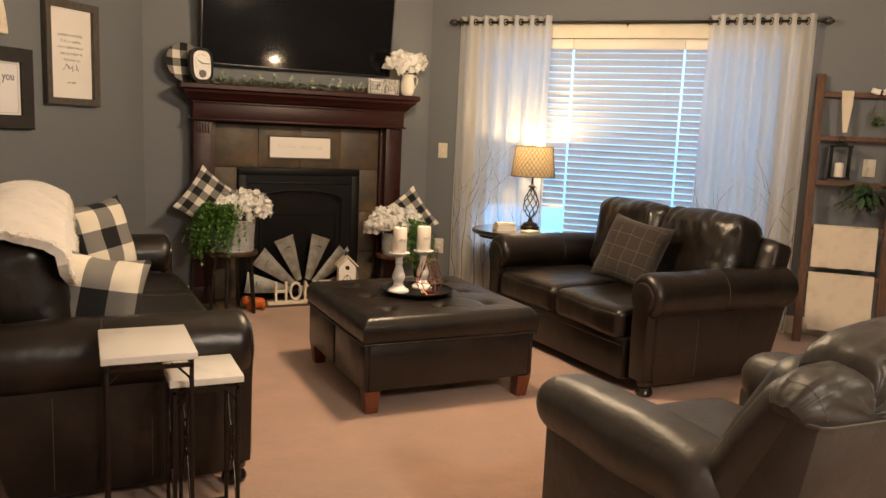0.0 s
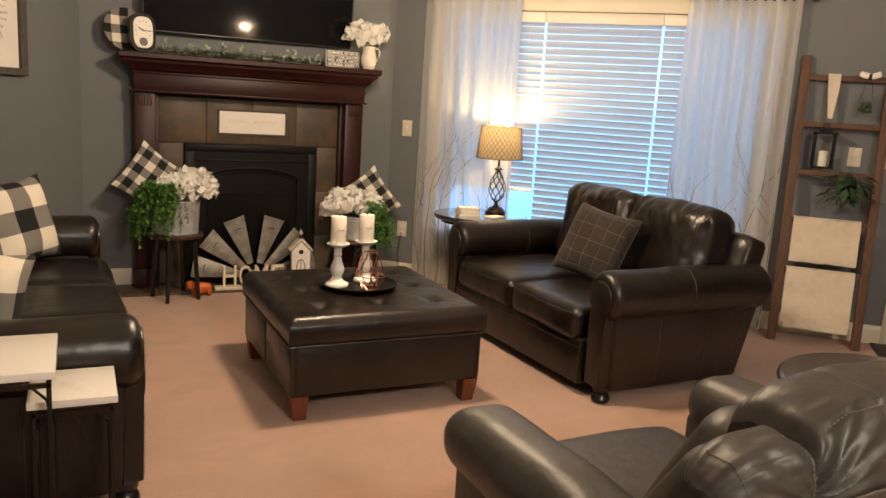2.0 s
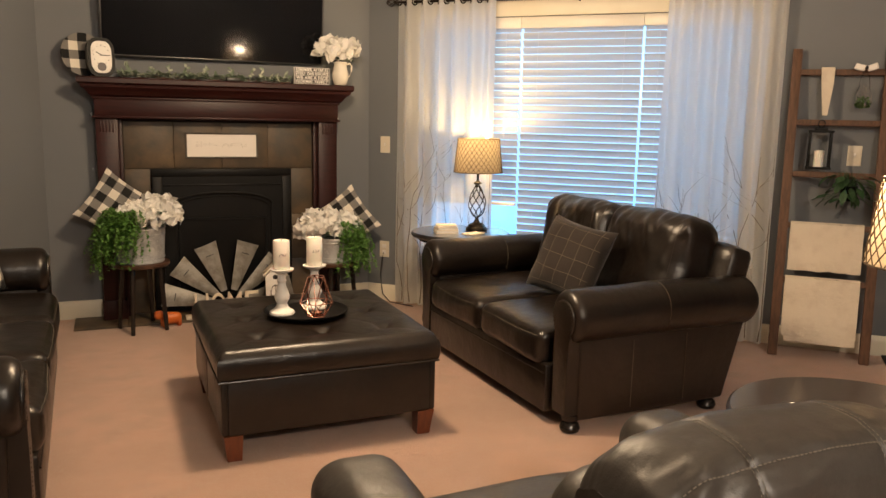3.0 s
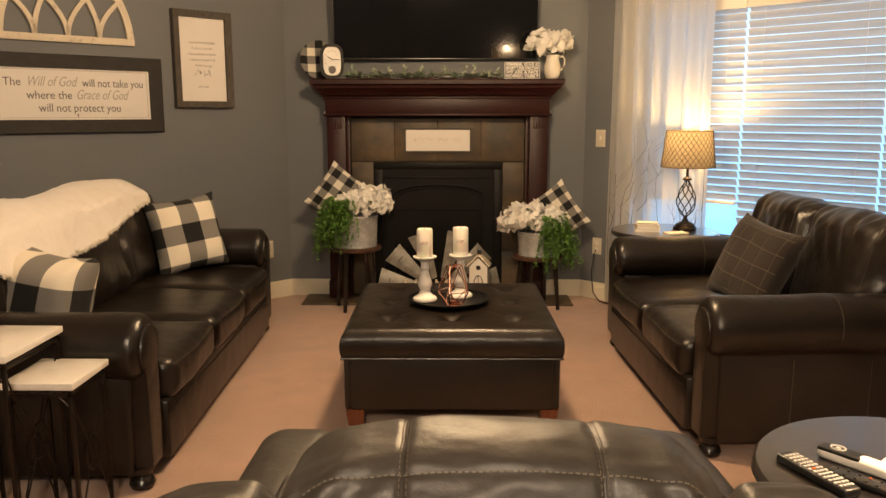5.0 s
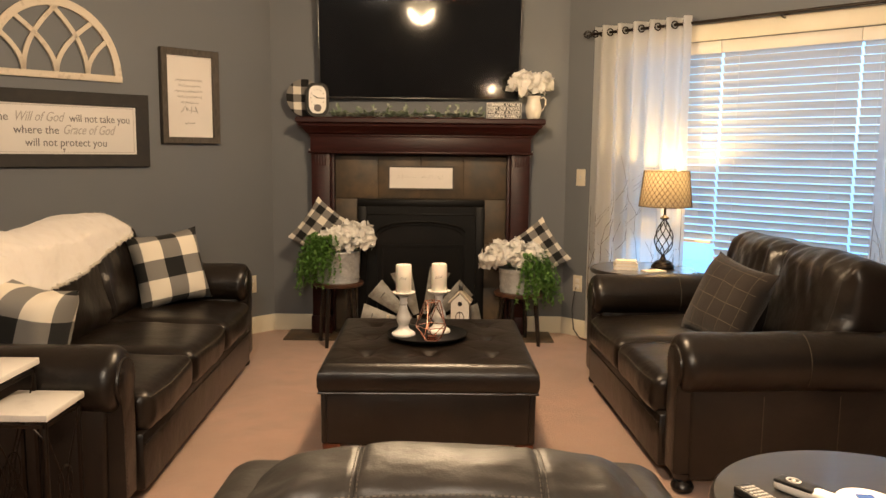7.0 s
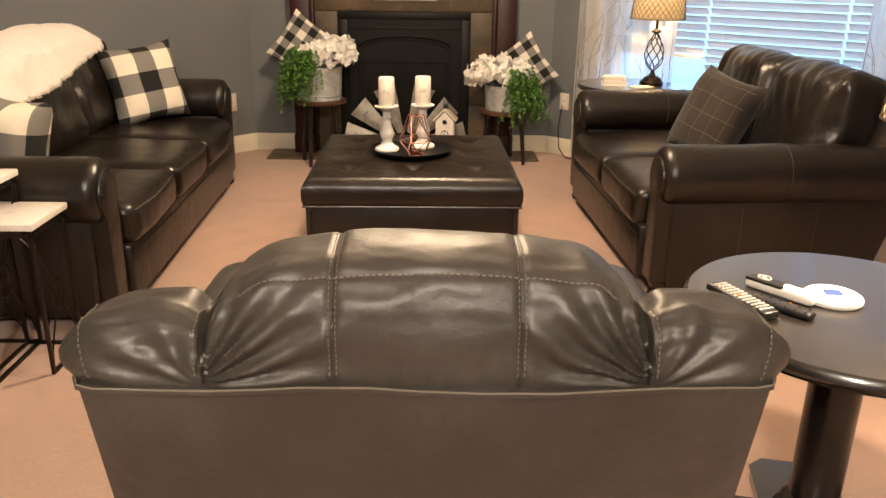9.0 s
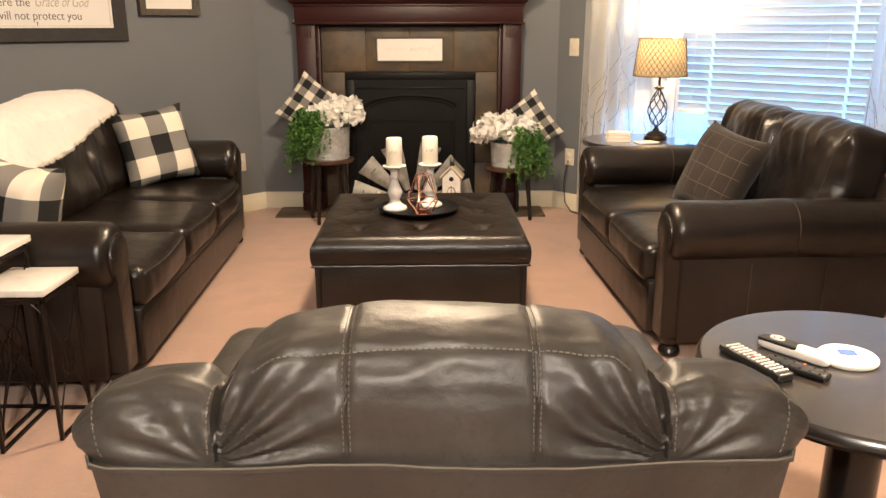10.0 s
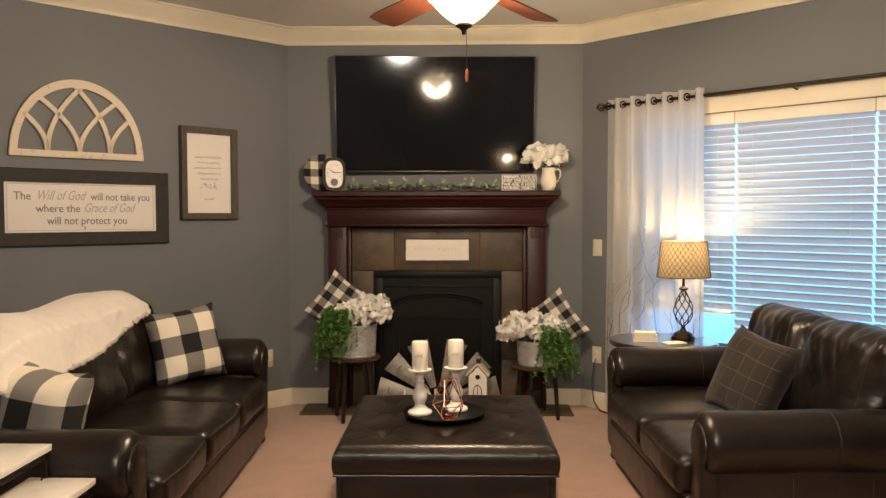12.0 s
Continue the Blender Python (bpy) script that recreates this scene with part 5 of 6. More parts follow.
for q in range(9):
    x = -0.47 + 0.94 * q / 8 + r.uniform(-0.03, 0.03)
    lean, top = r.uniform(-0.025, 0.025), r.uniform(0.060, 0.088)
    sprig = bmesh.new()
    tube(sprig, [(x, 0.0, 0.012), (x + lean * 0.5, -0.01, top * 0.6), (x + lean, -0.012, top)], 0.0016, 5)
    for k in range(9):
        u = 0.35 + 0.65 * k / 8
        d = rand_dir(r)
        leaf_at(sprig, Vector((x + lean * u, -0.012 * u, top * u)), Vector((d.x, d.y * 0.7, abs(d.z))), Vector((0, -1, 0.3)), r.uniform(0.018, 0.030), r.uniform(0.014, 0.022), 0.2)
    part("sprig", sprig, EUCA, gar)
solid("tealight_box", boxes(((0, 0, 0.012), (0.085, 0.05, 0.024), 0.003)), CLOCKBLACK, "small black box on the mantel shelf", "box", pose(1.715, 5.615, MS))

sg = thing("block_sign", pose(2.227, 5.605, MS, 0, 0, 2), "small wooden block sign with white lettering on black", "sign")
part("block", boxes(((0, 0, 0.054), (0.238, 0.038, 0.108), 0.002)), WHITEPAINT, sg)
for k, body in enumerate(("REMEMBER, AS FAR AS", "EVERY ONE KNOWS", "WE ARE A NICE", "NORMAL FAMILY")):
    z = 0.093 - 0.026 * k
    part("black_band", boxes(((0, -0.0195, z), (0.230, 0.002, 0.0235))), CLOCKBLACK, sg)
    tm = text_bm(body, 0.0245, 0.0006, bold=0.0007)
    xs = [v.co.x for v in tm.verts]
    bmesh.ops.transform(tm, matrix=Matrix.Diagonal((0.218 / (max(xs) - min(xs)), 1, 1.05, 1)), verts=tm.verts)
    part("lettering", tm, WHITEPAINT, sg, m=pose(0, -0.0212, z))

pit = thing("pitcher", pose(2.435, 5.640, MS, 0, 0, 10), "cream ceramic pitcher with white silk flowers", "vase")
part("jug", fresh(lathe, [(0.0, 0.0), (0.036, 0.0), (0.044, 0.010), (0.054, 0.045), (0.056, 0.080), (0.046, 0.120), (0.042, 0.140), (0.050, 0.158), (0.046, 0.158), (0.038, 0.138), (0.0, 0.10)], 28, cap=False), CERAMIC, pit)
part("handle", fresh(tube, [(0.044, 0, 0.142), (0.070, 0, 0.152), (0.086, 0, 0.135), (0.084, 0, 0.098), (0.068, 0, 0.066), (0.052, 0, 0.056)], 0.006, 8), CERAMIC, pit)
r = random.Random(4)
for q in range(9):
    a = 2 * math.pi * q / 9
    rad = 0.0 if q == 0 else r.uniform(0.05, 0.085)
    part("flower", bloom_bm(0.056, 30, r, 1.15), PETAL, pit, m=pose(rad * 1.25 * math.cos(a) - 0.006, rad * math.sin(a) * 0.7, 0.235 + r.uniform(-0.025, 0.04)))
bm = bmesh.new()
for q in range(14):
    d = rand_dir(r)
    leaf_at(bm, Vector((0, 0, 0.165)), Vector((d.x, d.y * 0.6, 0.25)), Vector((0, 0, 1)), 0.09, 0.03)
tagged(part("leaves", bm, DARKLEAF, pit), kind="stuff")

ps = thing("small_framed_sign", pose(1.655, 5.785, 1.134), "small white sign in a thin brown frame above the firebox", "sign")
part("frame", frame_bm(0.475, 0.172, 0.012, 0.020, 0.002), GREYFRAME, ps)
part("panel", boxes(((0, -0.008, 0), (0.452, 0.010, 0.148))), PAPER, ps)
bm = bmesh.new()
scribble(bm, -0.17, -0.03, 0.005, 0.05, 0.0010, 5)
scribble(bm, 0.0, 0.17, 0.0, 0.05, 0.0010, 6)
part("script_lines", bm, PALEINK, ps, m=pose(0, -0.0135, 0))


# ---- planters on stools beside the hearth ----
def planter_stool(x, y, h, label):
    t = thing("plant_stool", pose(x, y, 0, 0, 0, 20), label, "stool", "plant stools by the fireplace")
    part("seat", fresh(lathe, [(0.0, h - 0.026), (0.165, h - 0.026), (0.172, h - 0.018), (0.172, h - 0.006), (0.166, h), (0.0, h)], 36, cap=False), WALNUT, t)
    for q in range(4):
        a = math.pi / 4 + q * math.pi / 2
        c, s = math.cos(a), math.sin(a)
        part("leg", fresh(tube, [(0.150 * c, 0.150 * s, 0.0), (0.120 * c, 0.120 * s, h - 0.024)], 0.013, 8, False, 0.017), DARKWOOD, t)
    return t


def bucket_planter(x, y, z, r0, h, label, seed, trail_side, blooms):
    r = random.Random(seed)
    t = thing("bucket_planter", pose(x, y, z), label, "planter", "flower buckets by the fireplace")
    part("bucket", fresh(lathe, [(0.0, 0.0), (r0 * 0.93, 0.0), (r0 * 0.95, 0.008), (r0 * 0.93, 0.016), (r0 * 0.97, h * 0.5), (r0, h - 0.012), (r0 * 1.03, h - 0.006), (r0 * 1.02, h), (r0 * 0.97, h - 0.004), (r0 * 0.9, h * 0.6), (0.0, h * 0.6)], 40, cap=False), GALV, t)
    for zz in (0.03, h * 0.82):
        part("band", fresh(tube, [(r0 * (0.945 + 0.06 * zz / h) * math.cos(a) * 1.005, r0 * (0.945 + 0.06 * zz / h) * math.sin(a) * 1.005, zz) for a in [2 * math.pi * q / 40 for q in range(40)]], 0.0028, 6, True), GALV, t)
    for bx, by, bz, br in blooms:
        part("bloom", bloom_bm(br * 1.10, 70, r, 0.72), PETAL, t, m=pose(bx * 1.05, by * 1.1 - 0.01, h + bz * 1.05))
    lv = bmesh.new()
    for _ in range(46):
        a = r.uniform(0, 6.28)
        leaf_at(lv, Vector((r.uniform(-0.1, 0.16), r.uniform(-0.12, 0.06), h + r.uniform(0.0, 0.12))), Vector((math.cos(a), math.sin(a), 0.2)), Vector((0, 0, 1)), r.uniform(0.045, 0.07), r.uniform(0.03, 0.04))
    tagged(part("broad_leaves", lv, DARKLEAF, t), kind="stuff")
    # trailing vines with small leaves
    vn = bmesh.new()
    for s in range(105):
        a = (math.pi * 1.12 if trail_side < 0 else -0.3) + r.uniform(-1.25, 1.25)
        px, py = r0 * 0.8 * math.cos(a), r0 * 0.8 * math.sin(a)
        p = Vector((px, py, h + r.uniform(-0.01, 0.10)))
        out = Vector((math.cos(a), math.sin(a), 0))
        L = r.uniform(0.06, 0.34)
        n = int(L / 0.013) + 6
        v = out * r.uniform(0.009, 0.017) + Vector((0, 0, 0.007))
        for k in range(n):
            v.z -= 0.0018
            v.z = max(v.z, -0.013)
            v.x *= 0.90
            v.y *= 0.90
            v += Vector((r.uniform(-0.0015, 0.0015), r.uniform(-0.0015, 0.0015), 0))
            p = p + v
            rad = math.hypot(p.x, p.y)
            if rad < r0 * 1.06 and p.z < h:
                p.x *= r0 * 1.06 / max(rad, 1e-3)
                p.y *= r0 * 1.06 / max(rad, 1e-3)
            for _q in range(2):
                d = rand_dir(r)
                leaf_at(vn, p, d, Vector((0, 0, 1)), r.uniform(0.015, 0.025), r.uniform(0.012, 0.018), 0.1)
    tagged(part("trailing_vines", vn, LEAF, t, "bright green trailing vine"), kind="stuff")
    return t


planter_stool(1.105, 5.425, 0.436, "round walnut-topped plant stool on dark tapered legs")
planter_stool(2.345, 5.465, 0.372, "lower round walnut-topped plant stool on dark legs")
bl = [(0.00, -0.08, 0.055, 0.066), (0.085, -0.075, 0.050, 0.064), (0.165, -0.02, 0.080, 0.066), (0.08, 0.01, 0.110, 0.068), (0.00, 0.02, 0.09, 0.060), (0.16, 0.07, 0.11, 0.060), (-0.065, -0.03, 0.075, 0.056), (0.19, -0.05, 0.045, 0.05)]
bucket_planter(1.105, 5.425, 0.436, 0.150, 0.215, "galvanised bucket with white hydrangeas and trailing green vines", 31, -1, bl)
bl2 = [(-0.19, -0.03, 0.065, 0.064), (-0.09, -0.07, 0.055, 0.066), (0.02, -0.08, 0.040, 0.062), (0.10, -0.03, 0.065, 0.062), (-0.13, 0.04, 0.11, 0.062), (-0.02, 0.02, 0.115, 0.066), (0.08, 0.06, 0.10, 0.055), (-0.20, 0.03, 0.02, 0.055)]
bucket_planter(2.345, 5.465, 0.372, 0.140, 0.165, "galvanised bucket with a dome of white hydrangeas and vines", 32, 1, bl2)


# ---- pillows ----
def pillow(name, m, size, thick, mat, label, seed, floppy=0.0):
    t = thing(name, m, label, "pillow")
    bm = bmesh.new()
    n = 26
    grid = []
    rr = random.Random(seed)
    for side in (-1, 1):
        g = []
        for j in range(n + 1):
            row = []
            for i in range(n + 1):
                u, v = -1 + 2 * i / n, -1 + 2 * j / n
                pin = 1 - 0.10 * (1 - v * v) * abs(u) ** 3
                pin2 = 1 - 0.10 * (1 - u * u) * abs(v) ** 3
                x, z = u * size / 2 * pin, v * size / 2 * pin2
                y = side * thick / 2 * max(0.0, (1 - u ** 4) * (1 - v ** 4)) ** 0.62
                w = Vector((x, y, z))
                w += 0.010 * Vector(noise.noise_vector(w * 7 + Vector((seed, 0, 0)))) * (1 - max(abs(u), abs(v)) ** 6)
                if floppy:
                    w.y += floppy * max(0, v) ** 2 * 0.5 + 0.02 * floppy * 6 * math.sin(3 * u)
                    w.z -= abs(floppy) * max(0, v) ** 2 * 0.35 * (1 - abs(u) * 0.5)
                row.append(bm.verts.new(w))
            g.append(row)
        for j in range(n):
            for i in range(n):
                bm.faces.new((g[j][i], g[j][i + 1], g[j + 1][i + 1], g[j + 1][i]))
        grid.append(g)
    bmesh.ops.remove_doubles(bm, verts=bm.verts, dist=0.0006)
    part("cover", bm, mat, t)
    return t, grid


pillow("check_pillow", pose(0.262, 4.545, 0.648, -15, -5, 46), 0.43, 0.16, CHECK, "black and cream buffalo-check pillow propped on the sofa", 1)
pillow("check_pillow", pose(0.222, 3.090, 0.628, -10, 9, -10) @ Matrix.Diagonal((0.84, 1, 1, 1)), 0.385, 0.27, CHECK, "slumped black and cream buffalo-check pillow by the sofa arm", 2, 0.05)
pillow("small_check_pillow", pose(0.975, 5.618, 0.755, -6, 37, 8), 0.355, 0.075, CHECKSMALL, "small buffalo-check pillow behind the flower bucket", 3)
pillow("small_check_pillow", pose(2.475, 5.632, 0.625, -8, -36, -6), 0.36, 0.08, CHECKSMALL, "small buffalo-check pillow leaning by the mantel", 4)
pl, g = pillow("plaid_pillow", pose(3.160, 3.765, 0.632, -24, 8, -72), 0.42, 0.17, PLAID, "brown wool pillow with thin pale windowpane lines", 5)
for k in range(-3, 4):
    for horiz in (0, 1):
        pts = []
        for q in range(40):
            a, b = k * 0.082 / 0.210, -0.93 + 1.86 * q / 39
            u, v = (b, a) if horiz else (a, b)
            if abs(a) > 0.9:
                continue
            pin, pin2 = 1 - 0.10 * (1 - v * v) * abs(u) ** 3, 1 - 0.10 * (1 - u * u) * abs(v) ** 3
            w = Vector((u * 0.210 * pin, -0.085 * max(0.0, (1 - u ** 4) * (1 - v ** 4)) ** 0.62, v * 0.210 * pin2))
            w += 0.010 * Vector(noise.noise_vector(w * 7 + Vector((5, 0, 0)))) * (1 - max(abs(u), abs(v)) ** 6)
            pts.append(w)
        if pts:
            part("woven_line", fresh(tube, pts, 0.0015, 4), PLAIDLINE, pl, "thin pale woven line")


# ---- fur throw over the sofa's back ----
throw = thing("fur_throw", pose(-0.04, 3.72, 0), "shaggy white faux-fur throw draped over the sofa's back", "throw")
bm = bmesh.new()
nu, nv = 130, 90
def drape(u, v):
    """u along the sofa 0..1, v across from the front hem to the back hem."""
    front = 0.03 + 0.20 * min(1.0, u / 0.2) ** 0.7 * (1 - 0.93 * max(0.0, u - 0.2) / 0.8) + 0.012 * math.sin(11 * u)
    backl = 0.24 + 0.03 * math.sin(7 * u + 1)
    s = -front + (front + backl + 0.26) * v
    y = -0.88 + 1.53 * u + 0.05 * math.sin(6 * v) * (1 - u)
    top = 0.921 - 0.05 * max(0, 0.25 - u) / 0.25 + 0.014 * math.sin(9.5 * u)
    if s < 0:
        x, z = 0.135 - 0.30 * s * 0.55, top - 0.035 + s * 0.93
    elif s < 0.26:
        a = s / 0.26
        x, z = 0.135 - 0.33 * a, top - 0.035 + 0.055 * math.sin(math.pi * a)
    else:
        x, z = -0.195 - 0.34 * (s - 0.26) * 0.5, top - 0.035 - (s - 0.26) * 0.95
    p = Vector((x, y, z))
    return p + 0.012 * Vector(noise.noise_vector(p * 9)) + 0.0035 * Vector(noise.noise_vector(p * 55))
gr = [[drape(i / nu, j / nv) for i in range(nu + 1)] for j in range(nv + 1)]
va = [[bm.verts.new(p) for p in row] for row in gr]
for j in range(nv):
    for i in range(nu):
        bm.faces.new((va[j][i], va[j][i + 1], va[j + 1][i + 1], va[j + 1][i]))
bmesh.ops.recalc_face_normals(bm, faces=bm.faces)
bmesh.ops.solidify(bm, geom=bm.faces[:], thickness=-0.030)
part("hide", bm, FUR, throw)
r = random.Random(77)
vs, fs = [], []
for _ in range(9000):
    # loose hair along the hems, where the outline shows it
    u, v = r.random(), r.random()
    if r.random() < 0.55:
        v = r.choice((0.0, 1.0)) + r.uniform(-0.02, 0.02)
    else:
        u = r.choice((0.0, 1.0)) + r.uniform(-0.015, 0.015)
    u, v = min(1.0, max(0.0, u)), min(0.999, max(0.0, v))
    p = drape(u, v)
    tu, tv = drape(min(1, u + 0.01), v) - p, drape(u, min(1, v + 0.01)) - p
    nrm = tu.cross(tv)
    if nrm.length < 1e-9:
        continue
    nrm.normalize()
    if nrm.dot(Vector((p.x + 0.03, 0, p.z - 0.78))) < 0:
        nrm = -nrm
    d = (nrm * 1.0 + rand_dir(r) * 0.8 + Vector((0.25, 0, -0.45))).normalized() * r.uniform(0.007, 0.016)
    side = d.cross(rand_dir(r)).normalized() * 0.0015
    b = p + nrm * 0.027
    k = len(vs)
    vs += [b - side, b + side, b + d * 0.6 + side * 0.6, b + d + Vector((0, 0, -0.004))]
    fs += [(k, k + 1, k + 2), (k, k + 2, k + 3)]

me = bpy.data.meshes.new("pile")
me.from_pydata([tuple(v) for v in vs], [], fs)
me.materials.append(PILE)
pile = new("fur", me)
pile.parent = throw
tagged(pile, kind="stuff")


# ---- on the ottoman ----
OT = 0.470
tray = thing("round_tray", pose(1.750, 3.705, OT), "round black tray with a raised rim on the ottoman", "tray")
part("dish", fresh(lathe, [(0.0, 0.0), (0.165, 0.0), (0.183, 0.010), (0.188, 0.018), (0.184, 0.019), (0.176, 0.010), (0.160, 0.005), (0.0, 0.005)], 56, cap=False), BLACKMETAL, tray)
def candlestick(x, y, h, label, seed):
    z = OT + 0.005
    c = thing("candlestick", pose(x, y, z), label, "candle holder", "candlesticks on the tray")
    part("turned_post", fresh(lathe, [(0.0, 0.0), (0.052, 0.0), (0.056, 0.006), (0.054, 0.014), (0.044, 0.020), (0.034, 0.026), (0.026, 0.036), (0.022, 0.050), (0.030, 0.066), (0.034, 0.080), (0.029, 0.100), (0.020, 0.124), (0.016, 0.142), (0.021, 0.152), (0.017, 0.162), (0.019, h - 0.022), (0.030, h - 0.014), (0.0, h - 0.012)], 28, cap=False), WHITEPAINT, c)
    part("cup", fresh(lathe, [(0.0, h - 0.012), (0.034, h - 0.012), (0.052, h - 0.003), (0.054, h + 0.003), (0.048, h + 0.002), (0.0, h)], 28, cap=False), WHITEPAINT, c)
    k = thing("pillar_candle", pose(x, y, z + h), "ivory pillar candle with small pale lettering", "candle", "pillar candles")
    part("wax", fresh(lathe, [(0.0, 0.0), (0.0345, 0.0), (0.036, 0.003), (0.036, 0.124), (0.033, 0.130), (0.020, 0.127), (0.0, 0.125)], 32, cap=False), CANDLE, k)
    part("wick", fresh(tube, [(0, 0, 0.124), (0.001, 0, 0.136), (0.003, 0, 0.141)], 0.0012, 5), CLOCKBLACK, k)
    b = bmesh.new()
    scribble(b, -0.018, 0.018, 0.068, 0.022, 0.0009, seed)
    part("script_lines", b, INK, k, m=pose(0, -0.0360, 0))
candlestick(1.640, 3.695, 0.202, "distressed white turned wooden candlestick", 2)
candlestick(1.803, 3.765, 0.198, "distressed white turned candlestick on the black tray", 3)
wl = thing("wire_lantern", pose(1.775, 3.610, OT + 0.005, 0, 0, 20), "rose-gold geometric wire candle lantern", "lantern")
def hexa(rad, z, rot=0.0):
    return [Vector((rad * math.cos(a + rot), rad * math.sin(a + rot), z)) for a in [2 * math.pi * q / 5 for q in range(5)]]
h0, h1, h2 = hexa(0.040, 0.003), hexa(0.074, 0.065, 0.3), hexa(0.036, 0.178, 0.0)
for q in range(5):
    for a, b in ((h0[q], h0[(q + 1) % 5]), (h1[q], h1[(q + 1) % 5]), (h2[q], h2[(q + 1) % 5]), (h0[q], h1[q]), (h0[(q + 1) % 5], h1[q]), (h1[q], h2[q]), (h1[q], h2[(q + 1) % 5])):
        part("rod", fresh(tube, [a, b], 0.0022, 6), COPPER, wl)
part("candle_cup", fresh(lathe, [(0.0, 0.0), (0.022, 0.0), (0.024, 0.02), (0.022, 0.02), (0.0, 0.006)], 18, cap=False), COPPER, wl)


# ---- on the hearth ----
HZ = 0.014
wm = thing("windmill_ornament", pose(1.665, 5.655, HZ, -4), "half windmill of galvanised metal blades leaning in the fireplace", "ornament")
part("hub", fresh(lathe, [(0.0, 0.0), (0.04, 0.0), (0.04, 0.02), (0.0, 0.022)], 20, pose(0, 0, 0.065, 90), cap=False), GALV, wm)
for k, ang in enumerate((-78, -50, -20, 18, 48, 76)):
    bm = bmesh.new()
    rows_ = []
    for i in range(7):
        u = i / 6
        rad = 0.10 + 0.335 * u
        hw = 0.022 + 0.055 * u
        rows_.append([bm.verts.new((x * hw, -0.014 * (1 - x * x) - 0.006 + 0.020 * u * (x * 0.7), rad)) for x in (-1, -0.5, 0, 0.5, 1)])
    for a, b in zip(rows_, rows_[1:]):
        for i in range(4):
            bm.faces.new((a[i], a[i + 1], b[i + 1], b[i]))
    bmesh.ops.recalc_face_normals(bm, faces=bm.faces)
    bmesh.ops.solidify(bm, geom=bm.faces[:], thickness=0.003)
    bl_ = part("blade", bm, BLADE, wm, m=pose(0, 0, 0.055) @ Matrix.Rotation(radians(ang), 4, 'Y'))
    part("slot", boxes(((0, -0.0235, 0.36), (0.05, 0.002, 0.005), 0)), CLOCKBLACK, bl_)
hs = thing("home_sign", pose(1.630, 5.545, HZ), "cream wooden letters spelling home on a base board", "sign")
part("base_board", boxes(((0, 0, 0.011), (0.52, 0.065, 0.022), 0.003)), CHALK, hs)
for i, ch in enumerate("HOME"):
    tm = text_bm(ch, 0.20, 0.011)
    xs, zs = [v.co.x for v in tm.verts], [v.co.z for v in tm.verts]
    bmesh.ops.transform(tm, matrix=Matrix.Diagonal((0.088 / (max(xs) - min(xs)), 1, 0.140 / (max(zs) - min(zs)), 1)), verts=tm.verts)
    zs = [v.co.z for v in tm.verts]
    part("letter", tm, CHALK, hs, m=pose(-0.160 + 0.107 * i, 0, 0.022 - min(zs)))
bh = thing("birdhouse", pose(1.945, 5.505, HZ, 0, 0, -8), "small white wooden birdhouse with a pitched roof and steeple", "birdhouse")
part("body", fresh(prism, [(-0.062, 0.0), (0.062, 0.0), (0.062, 0.14), (0.0, 0.205), (-0.062, 0.14)], -0.05, 0.05, pose(0, 0, 0.13)), WHITEPAINT, bh)
for sx in (-1, 1):
    part("roof_slope", boxes(((0, 0, 0), (0.108, 0.125, 0.010), 0.002)), CHALK, bh, m=pose(sx * 0.040, 0, 0.313, 0, sx * 45, 0))
part("entrance_hole", fresh(lathe, [(0.016, 0), (0.016, 0.003)], 20, pose(0, -0.0498, 0.265, 90)), CLOCKBLACK, bh)
part("door_arch", fresh(tube, [(-0.028, -0.051, 0.14), (-0.028, -0.051, 0.175), (-0.018, -0.051, 0.20), (0, -0.051, 0.212), (0.018, -0.051, 0.20), (0.028, -0.051, 0.175), (0.028, -0.051, 0.14)], 0.0028, 5), BRONZE, bh)
part("door_cross", fresh(tube, [(0, -0.051, 0.14), (0, -0.051, 0.212)], 0.002, 5), BRONZE, bh)
part("steeple", boxes(((0, 0, 0.36), (0.028, 0.028, 0.05), 0.002)), CLOCKBLACK, bh)
part("steeple_cap", fresh(lathe, [(0.026, 0.385), (0.0005, 0.42)], 4, pose(0, 0, 0, 0, 0, 45)), CLOCKBLACK, bh)
part("stand", boxes(((0, 0, 0.065), (0.10, 0.07, 0.13), 0.003)), WHITEPAINT, bh)
# orange animal ornament: one plain rounded mesh
bm = bmesh.new()
puffy(bm, (0.13, 0.06, 0.065), 0.028, 10, (0, 0, 0.008), 0.006, 14, 3, pose(0.02, 0, 0.055))
puffy(bm, (0.055, 0.05, 0.055), 0.022, 8, (0, 0, 0), 0.005, 18, 5, pose(-0.062, -0.01, 0.085))
for x in (-0.03, 0.065):
    for y in (-0.018, 0.018):
        puffy(bm, (0.026, 0.022, 0.045), 0.010, 5, (0, 0, 0), 0.002, 20, 2, pose(x, y, 0.0225))
solid("animal_figurine", bm, ORANGE, "small glossy orange resin animal figurine", "figurine", pose(1.255, 5.445, 0.0, 0, 0, 15))


